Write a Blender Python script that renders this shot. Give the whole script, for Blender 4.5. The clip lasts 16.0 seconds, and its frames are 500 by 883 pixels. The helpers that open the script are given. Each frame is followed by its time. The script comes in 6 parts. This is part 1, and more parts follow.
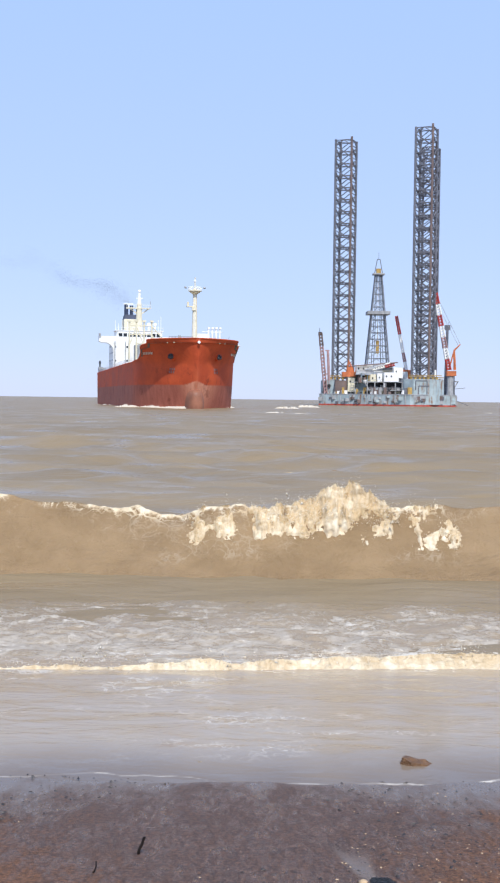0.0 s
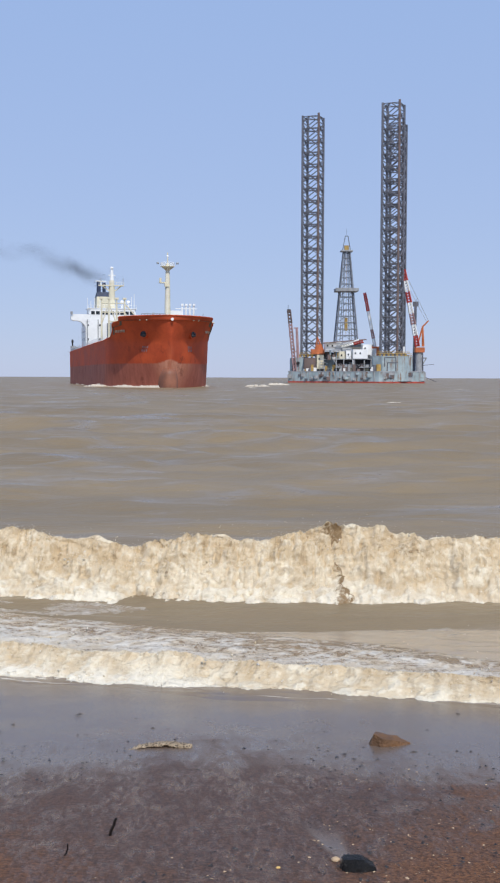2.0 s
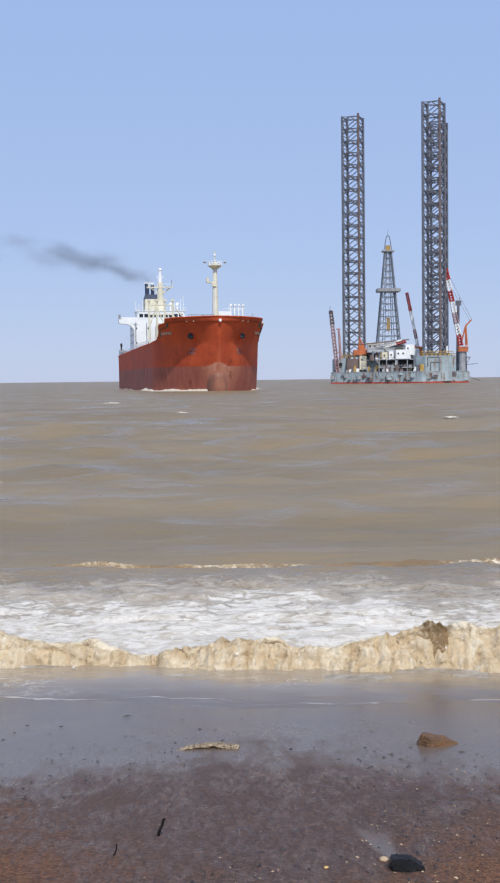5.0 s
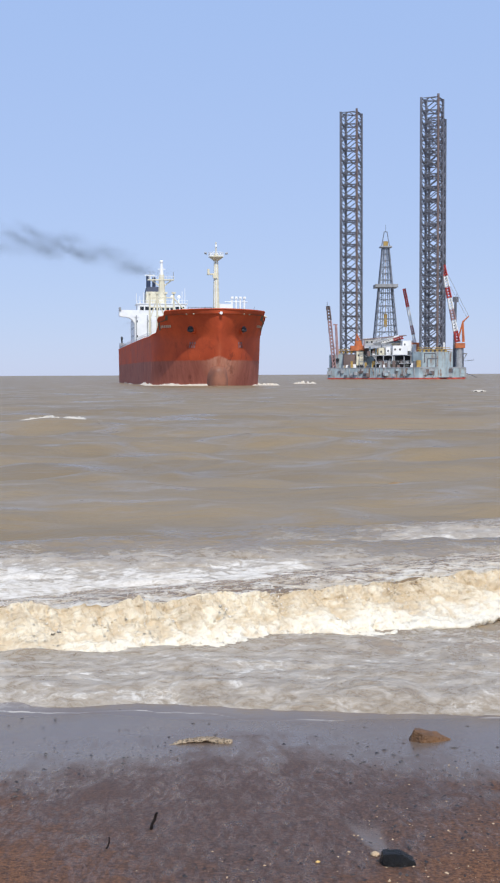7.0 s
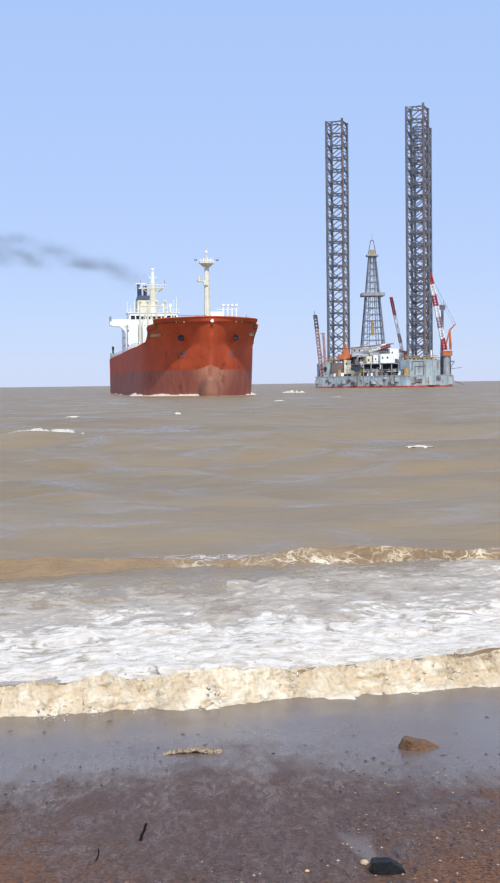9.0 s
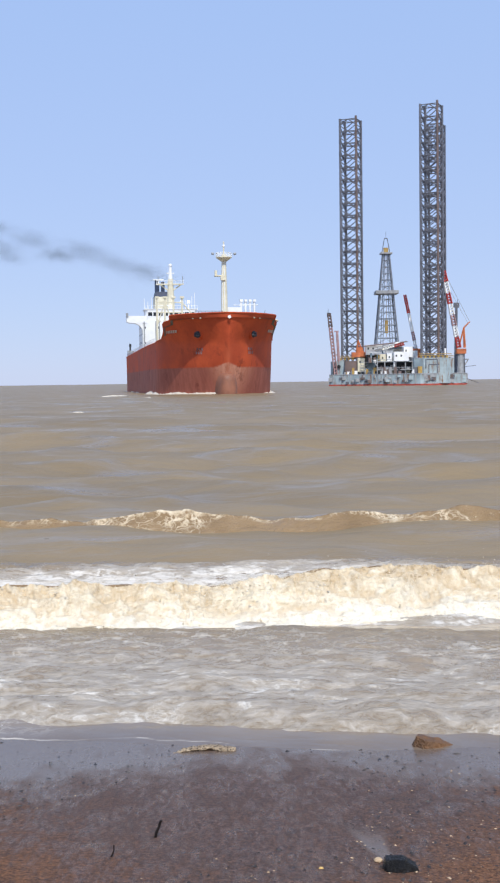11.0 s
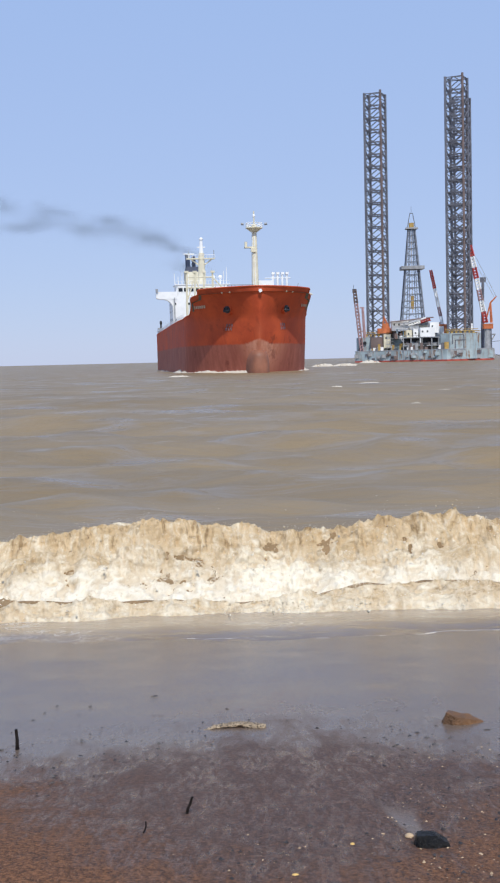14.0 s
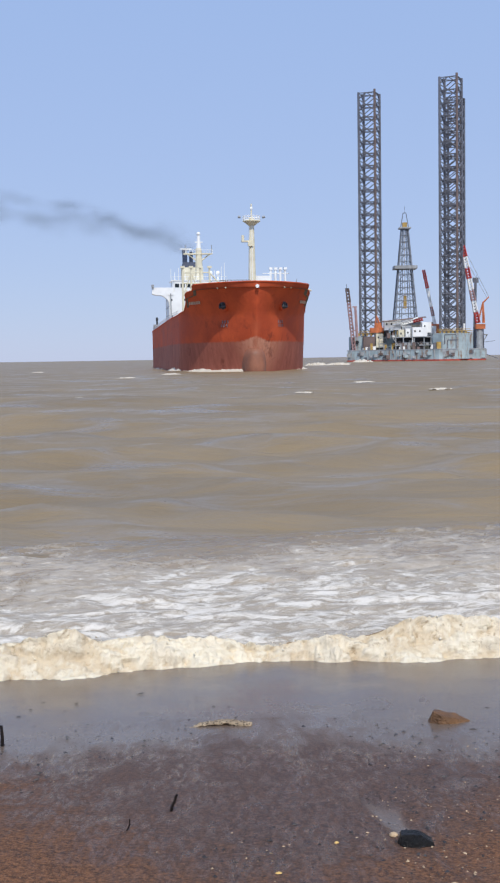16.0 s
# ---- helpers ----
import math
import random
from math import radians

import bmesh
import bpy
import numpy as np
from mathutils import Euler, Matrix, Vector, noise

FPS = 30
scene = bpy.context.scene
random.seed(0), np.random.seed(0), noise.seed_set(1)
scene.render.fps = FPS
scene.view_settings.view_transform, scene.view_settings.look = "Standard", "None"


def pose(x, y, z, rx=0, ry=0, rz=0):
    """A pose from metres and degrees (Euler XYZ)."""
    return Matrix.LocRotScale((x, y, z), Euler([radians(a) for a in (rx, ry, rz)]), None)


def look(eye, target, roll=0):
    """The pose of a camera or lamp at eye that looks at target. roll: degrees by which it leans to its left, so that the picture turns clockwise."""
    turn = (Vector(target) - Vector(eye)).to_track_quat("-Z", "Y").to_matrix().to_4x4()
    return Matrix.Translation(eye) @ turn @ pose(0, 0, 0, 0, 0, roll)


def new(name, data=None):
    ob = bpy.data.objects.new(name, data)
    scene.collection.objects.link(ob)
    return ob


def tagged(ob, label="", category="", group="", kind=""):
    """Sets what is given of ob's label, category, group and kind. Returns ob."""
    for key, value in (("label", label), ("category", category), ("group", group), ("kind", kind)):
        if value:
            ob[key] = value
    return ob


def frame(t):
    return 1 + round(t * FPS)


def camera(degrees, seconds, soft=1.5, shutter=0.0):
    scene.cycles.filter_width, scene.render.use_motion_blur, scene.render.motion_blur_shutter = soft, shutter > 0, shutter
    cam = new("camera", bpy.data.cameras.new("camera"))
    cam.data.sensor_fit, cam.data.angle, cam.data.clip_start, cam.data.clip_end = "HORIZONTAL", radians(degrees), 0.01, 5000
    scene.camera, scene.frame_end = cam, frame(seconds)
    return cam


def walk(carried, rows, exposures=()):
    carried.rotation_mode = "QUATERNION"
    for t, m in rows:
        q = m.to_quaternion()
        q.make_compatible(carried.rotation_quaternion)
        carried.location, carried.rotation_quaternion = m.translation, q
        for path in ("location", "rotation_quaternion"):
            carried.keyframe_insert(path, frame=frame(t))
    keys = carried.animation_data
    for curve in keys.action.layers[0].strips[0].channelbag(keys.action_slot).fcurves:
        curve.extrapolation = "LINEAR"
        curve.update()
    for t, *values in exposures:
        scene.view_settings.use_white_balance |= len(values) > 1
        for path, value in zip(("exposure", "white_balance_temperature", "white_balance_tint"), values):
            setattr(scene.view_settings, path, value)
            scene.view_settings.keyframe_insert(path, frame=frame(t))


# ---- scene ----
cam = camera(23.9, 16.0, 2.2)
walk(cam, [
    (0.0, pose(-0.020, -0.009, 2.799, 87.92, -0.73, -0.42)),
    (0.3, pose(-0.003, -0.001, 2.798, 87.97, -0.60, -0.08)),
    (0.5, pose(0.008, 0.004, 2.797, 87.30, -0.51, -0.58)),
    (0.8, pose(-0.001, -0.039, 2.808, 88.76, -0.80, -0.58)),
    (1.0, pose(-0.007, -0.067, 2.815, 89.67, -1.00, -1.09)),
    (1.2, pose(0.006, -0.049, 2.811, 89.58, -0.62, -1.38)),
    (1.5, pose(0.025, -0.023, 2.804, 89.10, -0.04, -0.92)),
    (1.7, pose(0.011, -0.002, 2.803, 88.70, -0.11, -1.15)),
    (2.0, pose(-0.011, 0.029, 2.801, 86.87, -0.21, -1.91)),
    (2.2, pose(-0.009, 0.024, 2.803, 86.52, -0.09, -0.41)),
    (2.5, pose(-0.007, 0.016, 2.805, 87.05, 0.08, 0.88)),
    (2.7, pose(-0.011, 0.005, 2.804, 86.80, 0.10, 1.71)),
    (3.0, pose(-0.017, -0.012, 2.802, 87.20, 0.13, 2.08)),
    (3.5, pose(-0.009, 0.018, 2.799, 87.27, 0.45, 2.00)),
    (4.0, pose(-0.005, 0.009, 2.794, 87.10, 0.47, 1.09)),
    (4.5, pose(-0.007, 0.019, 2.793, 86.98, 0.81, 0.17)),
    (6.8, pose(0.003, -0.004, 2.800, 87.06, 0.17, 0.48)),
    (7.0, pose(0.000, 0.000, 2.800, 86.74, 0.26, 0.00)),
    (7.5, pose(0.002, -0.006, 2.801, 85.72, 0.34, -1.24)),
    (8.0, pose(0.006, -0.001, 2.795, 85.64, 0.36, -0.80)),
    (8.5, pose(0.019, -0.006, 2.798, 86.08, 0.52, -1.18)),
    (9.0, pose(0.013, -0.021, 2.805, 87.19, 0.76, -0.58)),
    (9.2, pose(0.011, -0.035, 2.811, 87.21, 0.88, -0.23)),
    (11.3, pose(0.008, -0.046, 2.812, 87.04, 0.75, 0.19)),
    (11.5, pose(0.006, -0.031, 2.809, 86.83, 0.82, 0.38)),
    (12.0, pose(-0.000, -0.049, 2.816, 86.85, 1.04, 0.71)),
    (12.5, pose(0.010, -0.044, 2.817, 86.53, 1.22, 0.95)),
    (12.7, pose(0.007, -0.046, 2.817, 86.61, 1.18, 1.29)),
    (13.0, pose(0.003, -0.050, 2.816, 86.97, 1.12, 1.36)),
    (13.2, pose(0.001, -0.055, 2.819, 86.99, 1.11, 0.96)),
    (13.5, pose(-0.002, -0.062, 2.824, 86.58, 1.10, 1.42)),
    (13.7, pose(-0.000, -0.051, 2.819, 86.59, 1.20, 1.59)),
    (14.0, pose(0.002, -0.034, 2.812, 86.04, 1.35, 1.32)),
    (14.5, pose(0.010, -0.039, 2.809, 85.54, 1.42, 0.56)),
    (14.7, pose(0.010, -0.041, 2.811, 85.49, 1.48, 0.55)),
    (15.0, pose(0.009, -0.044, 2.814, 85.62, 1.56, 1.44)),
    (15.2, pose(0.008, -0.036, 2.810, 85.88, 1.39, 1.57)),
    (15.5, pose(0.006, -0.025, 2.804, 85.32, 1.13, 1.25)),
    (16.0, pose(0.022, -0.015, 2.804, 85.95, 0.87, 0.95)),
], exposures=[(0.0, 0.35, 6400, 10), (0.6, 0.28, 6400, 10), (1.0, 0.18, 6400, 10), (1.4, -0.08, 6400, 10), (3.5, -0.05, 6400, 10), (7.0, 0.08, 6400, 10), (9.0, 0.22, 6400, 10), (11.5, 0.12, 6400, 10), (12.5, 0.08, 6400, 10), (13.5, 0.0, 6400, 10), (14.5, 0.02, 6400, 10), (16.0, -0.03, 6400, 10)])

# ---- daylight ----
SUN = Vector((0.16, -0.80, 1.05)).normalized()
world = bpy.data.worlds.new("sky")
scene.world = world
world.use_nodes = True
wn = world.node_tree.nodes
sky = wn.new("ShaderNodeTexSky")
sky.sky_type, sky.sun_disc = "NISHITA", False
sky.sun_elevation = math.asin(SUN.z)
sky.sun_rotation = math.atan2(SUN.x, SUN.y)
sky.air_density, sky.dust_density, sky.ozone_density = 1.0, 0.15, 3.0
# thin sea haze evens out the clear sky, paler towards the horizon
wl = world.node_tree.links
where = wn.new("ShaderNodeTexCoord")
split = wn.new("ShaderNodeSeparateXYZ")
wl.new(where.outputs["Generated"], split.inputs[0])
high = wn.new("ShaderNodeMapRange")
high.inputs["From Min"].default_value, high.inputs["From Max"].default_value = 0.0, 0.36
wl.new(split.outputs[2], high.inputs["Value"])
veil = wn.new("ShaderNodeMix")
veil.data_type = "RGBA"
veil.inputs[6].default_value, veil.inputs[7].default_value = (4.05, 4.9, 7.3, 1), (3.35, 4.75, 7.8, 1)
wl.new(high.outputs[0], veil.inputs[0])
haze = wn.new("ShaderNodeMix")
haze.data_type = "RGBA"
haze.inputs[0].default_value = 0.82
wl.new(sky.outputs[0], haze.inputs[6])
wl.new(veil.outputs[2], haze.inputs[7])
wl.new(haze.outputs[2], wn["Background"].inputs[0])
wn["Background"].inputs[1].default_value = 0.112
sun = new("sun", bpy.data.lights.new("sun", "SUN"))
sun.data.energy, sun.data.angle, sun.data.color = 3.4, radians(0.6), (1.0, 0.95, 0.87)
sun.matrix_world = look(SUN * 50, (0, 0, 0))

# ---- building helpers ----
def hashed(ix, iy, iz):
    h = (ix * 374761393 + iy * 668265263 + iz * 1274126177) & 0xFFFFFFFF
    h = ((h ^ (h >> 13)) * 1274126177) & 0xFFFFFFFF
    return ((h ^ (h >> 16)) & 0xFFFF) / 65535.0


def value_noise(p):
    """Smooth noise from 0 to 1 at an (n, 3) array of points."""
    i = np.floor(p).astype(np.int64)
    f = p - i
    f = f * f * (3 - 2 * f)
    total = np.zeros(len(p))
    for dx in (0, 1):
        for dy in (0, 1):
            for dz in (0, 1):
                w = (f[:, 0] if dx else 1 - f[:, 0]) * (f[:, 1] if dy else 1 - f[:, 1]) * (f[:, 2] if dz else 1 - f[:, 2])
                total += w * hashed(i[:, 0] + dx, i[:, 1] + dy, i[:, 2] + dz)
    return total


def fractal(p, octaves=4, gain=0.5):
    total, amp, norm = np.zeros(len(p)), 1.0, 0.0
    for k in range(octaves):
        total += amp * value_noise(p * 2.03 ** k + 17.3 * k)
        norm += amp
        amp *= gain
    return total / norm


def billow(p, octaves=4, gain=0.55):
    total, amp, norm = np.zeros(len(p)), 1.0, 0.0
    for k in range(octaves):
        total += amp * np.abs(2 * value_noise(p * 2.1 ** k + 9.1 * k) - 1)
        norm += amp
        amp *= gain
    return total / norm


def smoothstep(a, b, x):
    u = np.clip((x - a) / (b - a), 0, 1)
    return u * u * (3 - 2 * u)


class Build:
    """Collects the faces of one mesh."""

    def __init__(self):
        self.v, self.f = [], []

    def add(self, verts, faces):
        n = len(self.v)
        self.v.extend(tuple(map(float, p)) for p in verts)
        self.f.extend(tuple(n + i for i in face) for face in faces)
        return self

    def box(self, x0, x1, y0, y1, z0, z1, c=0.0):
        """A box; c: chamfer of its upright edges."""
        if c > 0:
            return self.prism([(x0 + c, y0), (x1 - c, y0), (x1, y0 + c), (x1, y1 - c), (x1 - c, y1), (x0 + c, y1), (x0, y1 - c), (x0, y0 + c)], z0, z1)
        return self.prism([(x0, y0), (x1, y0), (x1, y1), (x0, y1)], z0, z1)

    def prism(self, poly, z0, z1, top=None):
        n, top = len(poly), top or poly
        verts = [(x, y, z0) for x, y in poly] + [(x, y, z1) for x, y in top]
        faces = [(i, (i + 1) % n, n + (i + 1) % n, n + i) for i in range(n)]
        return self.add(verts, faces + [tuple(range(n))[::-1], tuple(range(n, 2 * n))])

    def side(self, poly, x0, x1):
        """A slab between two x, with its outline in y and z."""
        n = len(poly)
        verts = [(x0, y, z) for y, z in poly] + [(x1, y, z) for y, z in poly]
        faces = [(i, (i + 1) % n, n + (i + 1) % n, n + i) for i in range(n)]
        return self.add(verts, faces + [tuple(range(n))[::-1], tuple(range(n, 2 * n))])

    def front(self, poly, y0, y1):
        """A slab between two y, with its outline in x and z."""
        n = len(poly)
        verts = [(x, y0, z) for x, z in poly] + [(x, y1, z) for x, z in poly]
        faces = [(i, (i + 1) % n, n + (i + 1) % n, n + i) for i in range(n)]
        return self.add(verts, faces + [tuple(range(n))[::-1], tuple(range(n, 2 * n))])

    def tube(self, a, b, r, n=6, r2=None):
        a, b = Vector(a), Vector(b)
        r2 = r if r2 is None else r2
        q = (b - a).to_track_quat("Z", "Y")
        ring = [q @ Vector((math.cos(2 * math.pi * k / n), math.sin(2 * math.pi * k / n), 0)) for k in range(n)]
        verts = [a + r * d for d in ring] + [b + r2 * d for d in ring]
        faces = [(k, (k + 1) % n, n + (k + 1) % n, n + k) for k in range(n)]
        return self.add(verts, faces + [tuple(range(n))[::-1], tuple(range(n, 2 * n))])

    def path(self, pts, r, n=6):
        for a, b in zip(pts, pts[1:]):
            self.tube(a, b, r, n)
        return self

    def ball(self, c, rx, ry, rz, nu=12, nv=8):
        verts = [(c[0], c[1], c[2] - rz)]
        for j in range(1, nv):
            t = math.pi * j / nv
            for i in range(nu):
                p = 2 * math.pi * i / nu
                verts.append((c[0] + rx * math.sin(t) * math.cos(p), c[1] + ry * math.sin(t) * math.sin(p), c[2] - rz * math.cos(t)))
        verts.append((c[0], c[1], c[2] + rz))
        faces = [(0, 1 + (i + 1) % nu, 1 + i) for i in range(nu)]
        for j in range(nv - 2):
            for i in range(nu):
                a, b = 1 + j * nu + i, 1 + j * nu + (i + 1) % nu
                faces.append((a, b, b + nu, a + nu))
        last = 1 + (nv - 2) * nu
        faces += [(last + i, last + (i + 1) % nu, len(verts) - 1) for i in range(nu)]
        return self.add(verts, faces)

    def sheet(self, p):
        """A grid of faces from an (n, m, 3) array."""
        n, m = p.shape[:2]
        faces = [(i * m + j, i * m + j + 1, (i + 1) * m + j + 1, (i + 1) * m + j) for i in range(n - 1) for j in range(m - 1)]
        return self.add(p.reshape(-1, 3), faces)

    def done(self, name, material, parent=None, label="", smooth=False, attributes=None):
        me = bpy.data.meshes.new(name)
        me.from_pydata(self.v, [], self.f)
        me.materials.append(material)
        for key, values in (attributes or {}).items():
            me.attributes.new(key, "FLOAT", "POINT").data.foreach_set("value", np.asarray(values, dtype=np.float32))
        if smooth:
            me.shade_smooth()
        me.update()
        ob = new(name, me)
        ob.parent = parent
        if label:
            ob["label"] = label
        return ob


def raw_object(name, verts, faces, material, parent=None, label="", smooth=False, attributes=None):
    """A mesh object from arrays: (n, 3) places and (f, k) corners."""
    me = bpy.data.meshes.new(name)
    verts, faces = np.asarray(verts, dtype=np.float32), np.asarray(faces, dtype=np.int32)
    count, corners = faces.shape
    me.vertices.add(len(verts))
    me.vertices.foreach_set("co", verts.ravel())
    me.loops.add(count * corners)
    me.loops.foreach_set("vertex_index", faces.ravel())
    me.polygons.add(count)
    me.polygons.foreach_set("loop_start", np.arange(0, count * corners, corners, dtype=np.int32))
    me.update(calc_edges=True)
    me.materials.append(material)
    for key, values in (attributes or {}).items():
        me.attributes.new(key, "FLOAT", "POINT").data.foreach_set("value", np.asarray(values, dtype=np.float32))
    if smooth:
        me.shade_smooth()
    ob = new(name, me)
    ob.parent = parent
    if label:
        ob["label"] = label
    return ob


def grid_object(name, p, material, parent=None, label="", attributes=None):
    """A smooth sheet from an (n, m, 3) array."""
    n, m = p.shape[:2]
    a = (np.arange(n - 1)[:, None] * m + np.arange(m - 1)[None, :]).ravel()
    return raw_object(name, p.reshape(-1, 3), np.stack([a, a + 1, a + m + 1, a + m], 1), material, parent, label, True, attributes)


def drops(name, centres, radii, seed, material, parent=None):
    """Small flung drops and flecks, too many to count."""
    rng = np.random.default_rng(seed)
    e = rng.normal(0, 1, (len(centres), 4, 3))
    e /= np.linalg.norm(e, axis=2)[..., None]
    v = (centres[:, None, :] + radii[:, None, None] * e).reshape(-1, 3)
    f = (4 * np.arange(len(centres))[:, None, None] + np.array([(0, 1, 2), (0, 2, 3), (0, 3, 1), (1, 3, 2)])[None]).reshape(-1, 3)
    ob = raw_object(name, v, f, material, parent)
    ob["kind"] = "stuff"
    return ob


def thing(name, label, category, group="", m=None):
    """An Empty that holds the parts of one thing."""
    ob = tagged(new(name), label, category, group)
    if m is not None:
        ob.matrix_basis = m
    return ob


# ---- materials ----
class Nodes:
    def __init__(self, name):
        self.m = bpy.data.materials.new(name)
        self.m.use_nodes = True
        self.t = self.m.node_tree
        self.b = self.t.nodes["Principled BSDF"]
        self.coord = self.t.nodes.new("ShaderNodeTexCoord").outputs["Object"]

    def n(self, kind, **values):
        node = self.t.nodes.new(kind)
        for key, value in values.items():
            node.inputs[key].default_value = value
        return node

    def l(self, a, b):
        self.t.links.new(a, b)

    def scaled(self, s=(1, 1, 1), rot=0.0):
        node = self.n("ShaderNodeMapping", Scale=s)
        node.inputs["Rotation"].default_value[2] = rot
        self.l(self.coord, node.inputs["Vector"])
        return node.outputs[0]

    def noise(self, scale, detail=4, rough=0.55, vec=None, distortion=0.0):
        node = self.n("ShaderNodeTexNoise", Scale=scale, Detail=detail, Roughness=rough, Distortion=distortion)
        self.l(vec or self.coord, node.inputs["Vector"])
        return node.outputs["Fac"]

    def ramp(self, fac, lo, hi, a=0.0, b=1.0):
        node = self.n("ShaderNodeMapRange")
        node.interpolation_type = "SMOOTHSTEP"
        for key, value in (("From Min", lo), ("From Max", hi), ("To Min", a), ("To Max", b)):
            node.inputs[key].default_value = value
        self.l(fac, node.inputs["Value"])
        return node.outputs[0]

    def math(self, op, a, b):
        node = self.t.nodes.new("ShaderNodeMath")
        node.operation = op
        for k, x in enumerate((a, b)):
            if isinstance(x, (int, float)):
                node.inputs[k].default_value = x
            else:
                self.l(x, node.inputs[k])
        return node.outputs[0]

    def mix(self, fac, a, b):
        node = self.t.nodes.new("ShaderNodeMix")
        node.data_type = "RGBA"
        for k, x in ((0, fac), (6, a), (7, b)):
            if isinstance(x, tuple):
                node.inputs[k].default_value = (*x, 1)
            elif isinstance(x, (int, float)):
                node.inputs[k].default_value = x
            else:
                self.l(x, node.inputs[k])
        return node.outputs[2]

    def bump(self, height, strength, distance, under=None):
        node = self.n("ShaderNodeBump", Strength=strength, Distance=distance)
        self.l(height, node.inputs["Height"])
        if under is not None:
            self.l(under, node.inputs["Normal"])
        return node.outputs[0]

    def attribute(self, name):
        node = self.t.nodes.new("ShaderNodeAttribute")
        node.attribute_name = name
        return node.outputs["Fac"]

    def axis(self, k):
        node = self.t.nodes.new("ShaderNodeSeparateXYZ")
        self.l(self.coord, node.inputs[0])
        return node.outputs[k]

    def set(self, **sockets):
        for key, x in sockets.items():
            socket = self.b.inputs[{"color": "Base Color", "rough": "Roughness", "metal": "Metallic", "normal": "Normal", "ior": "IOR", "spec": "Specular IOR Level"}[key]]
            if isinstance(x, tuple):
                socket.default_value = (*x, 1)
            elif isinstance(x, (int, float)):
                socket.default_value = x
            else:
                self.l(x, socket)
        return self


def painted(name, color, rust=0.15, rough=0.5, scale=0.5, rust_color=(0.16, 0.07, 0.03), streak=3.0, vary=0.25):
    """Weathered paint on steel: faded patches, rust runs, grain."""
    k = Nodes(name)
    patch = k.noise(scale, 5, 0.6)
    faded = k.mix(k.ramp(patch, 0.3, 0.75), tuple(c * (1 - vary) for c in color), tuple(min(1, c * (1 + vary) + 0.01) for c in color))
    runs = k.noise(scale * 3, 6, 0.65, k.scaled((1, 1, 1 / streak)))
    c = k.mix(k.ramp(runs, 0.72 - 0.35 * rust, 0.80 - 0.2 * rust, 0, min(1, 0.35 + rust)), faded, rust_color)
    k.set(color=c, rough=k.ramp(patch, 0.2, 0.8, rough - 0.1, min(1, rough + 0.2)), normal=k.bump(runs, 0.25, 0.02))
    return k.m


def plain(name, color, rough=0.6, scale=8.0, vary=0.3, bump=0.3, distance=0.005, metal=0.0):
    k = Nodes(name)
    big, fine = k.noise(scale, 4), k.noise(scale * 9, 3)
    c = k.mix(k.ramp(big, 0.25, 0.75), tuple(x * (1 - vary) for x in color), tuple(min(1, x * (1 + vary)) for x in color))
    c = k.mix(k.ramp(fine, 0.45, 0.75, 0, 0.35), c, tuple(x * 0.5 for x in color))
    k.set(color=c, rough=k.ramp(big, 0.2, 0.8, rough * 0.8, min(1, rough * 1.2)), metal=metal, normal=k.bump(fine, bump, distance))
    return k.m


MUD = (0.243, 0.180, 0.105)
FOAM = (0.80, 0.68, 0.50)


def water_nodes(k, chop=1.0, size=1.0):
    """Turbid brown sea: silt colour, gloss, wind ripples."""
    silt = k.noise(0.12 * size, 5, 0.6, k.scaled((0.5, 1.6, 1)))
    color = k.mix(k.ramp(silt, 0.3, 0.7), tuple(c * 0.88 for c in MUD), tuple(c * 1.10 for c in MUD))
    r1 = k.noise(0.8 * size, 5, 0.55, k.scaled((0.6, 1.2, 1)), 0.4)
    r2 = k.noise(5.0 * size, 5, 0.62, k.scaled((0.7, 1.2, 1)))
    gust = k.ramp(k.noise(0.22 * size, 4, 0.6, k.scaled((0.35, 1.5, 1))), 0.35, 0.65, 0.3, 1.0)
    normal = k.bump(k.math("MULTIPLY", r2, gust), 0.24 * chop, 0.06, k.bump(r1, 0.55 * chop, 0.30))
    return color, normal


def lace(k, size=1.0, stretch=(0.55, 1.3, 1)):
    """Threads and patches of foam, 0 to 1."""
    warp = k.n("ShaderNodeTexNoise", Scale=1.3 * size, Detail=5)
    vec = k.scaled(stretch)
    k.l(vec, warp.inputs["Vector"])
    add = k.t.nodes.new("ShaderNodeMix")
    add.data_type = "VECTOR"
    add.inputs[0].default_value = 0.55
    k.l(vec, add.inputs[4])
    k.l(warp.outputs["Color"], add.inputs[5])
    v = k.n("ShaderNodeTexVoronoi", Scale=3.4 * size)
    v.feature = "DISTANCE_TO_EDGE"
    k.l(add.outputs[1], v.inputs["Vector"])
    swell = k.noise(1.7 * size, 3, 0.5)
    thread = k.ramp(k.math("SUBTRACT", v.outputs["Distance"], k.ramp(swell, 0.35, 0.75, -0.04, 0.05)), 0.0, 0.085, 1, 0)
    v2 = k.n("ShaderNodeTexVoronoi", Scale=8.3 * size)
    v2.feature = "DISTANCE_TO_EDGE"
    k.l(add.outputs[1], v2.inputs["Vector"])
    thin = k.math("MULTIPLY", k.ramp(v2.outputs["Distance"], 0.0, 0.13, 0.85, 0), k.ramp(swell, 0.40, 0.62))
    return k.math("MAXIMUM", thread, thin)


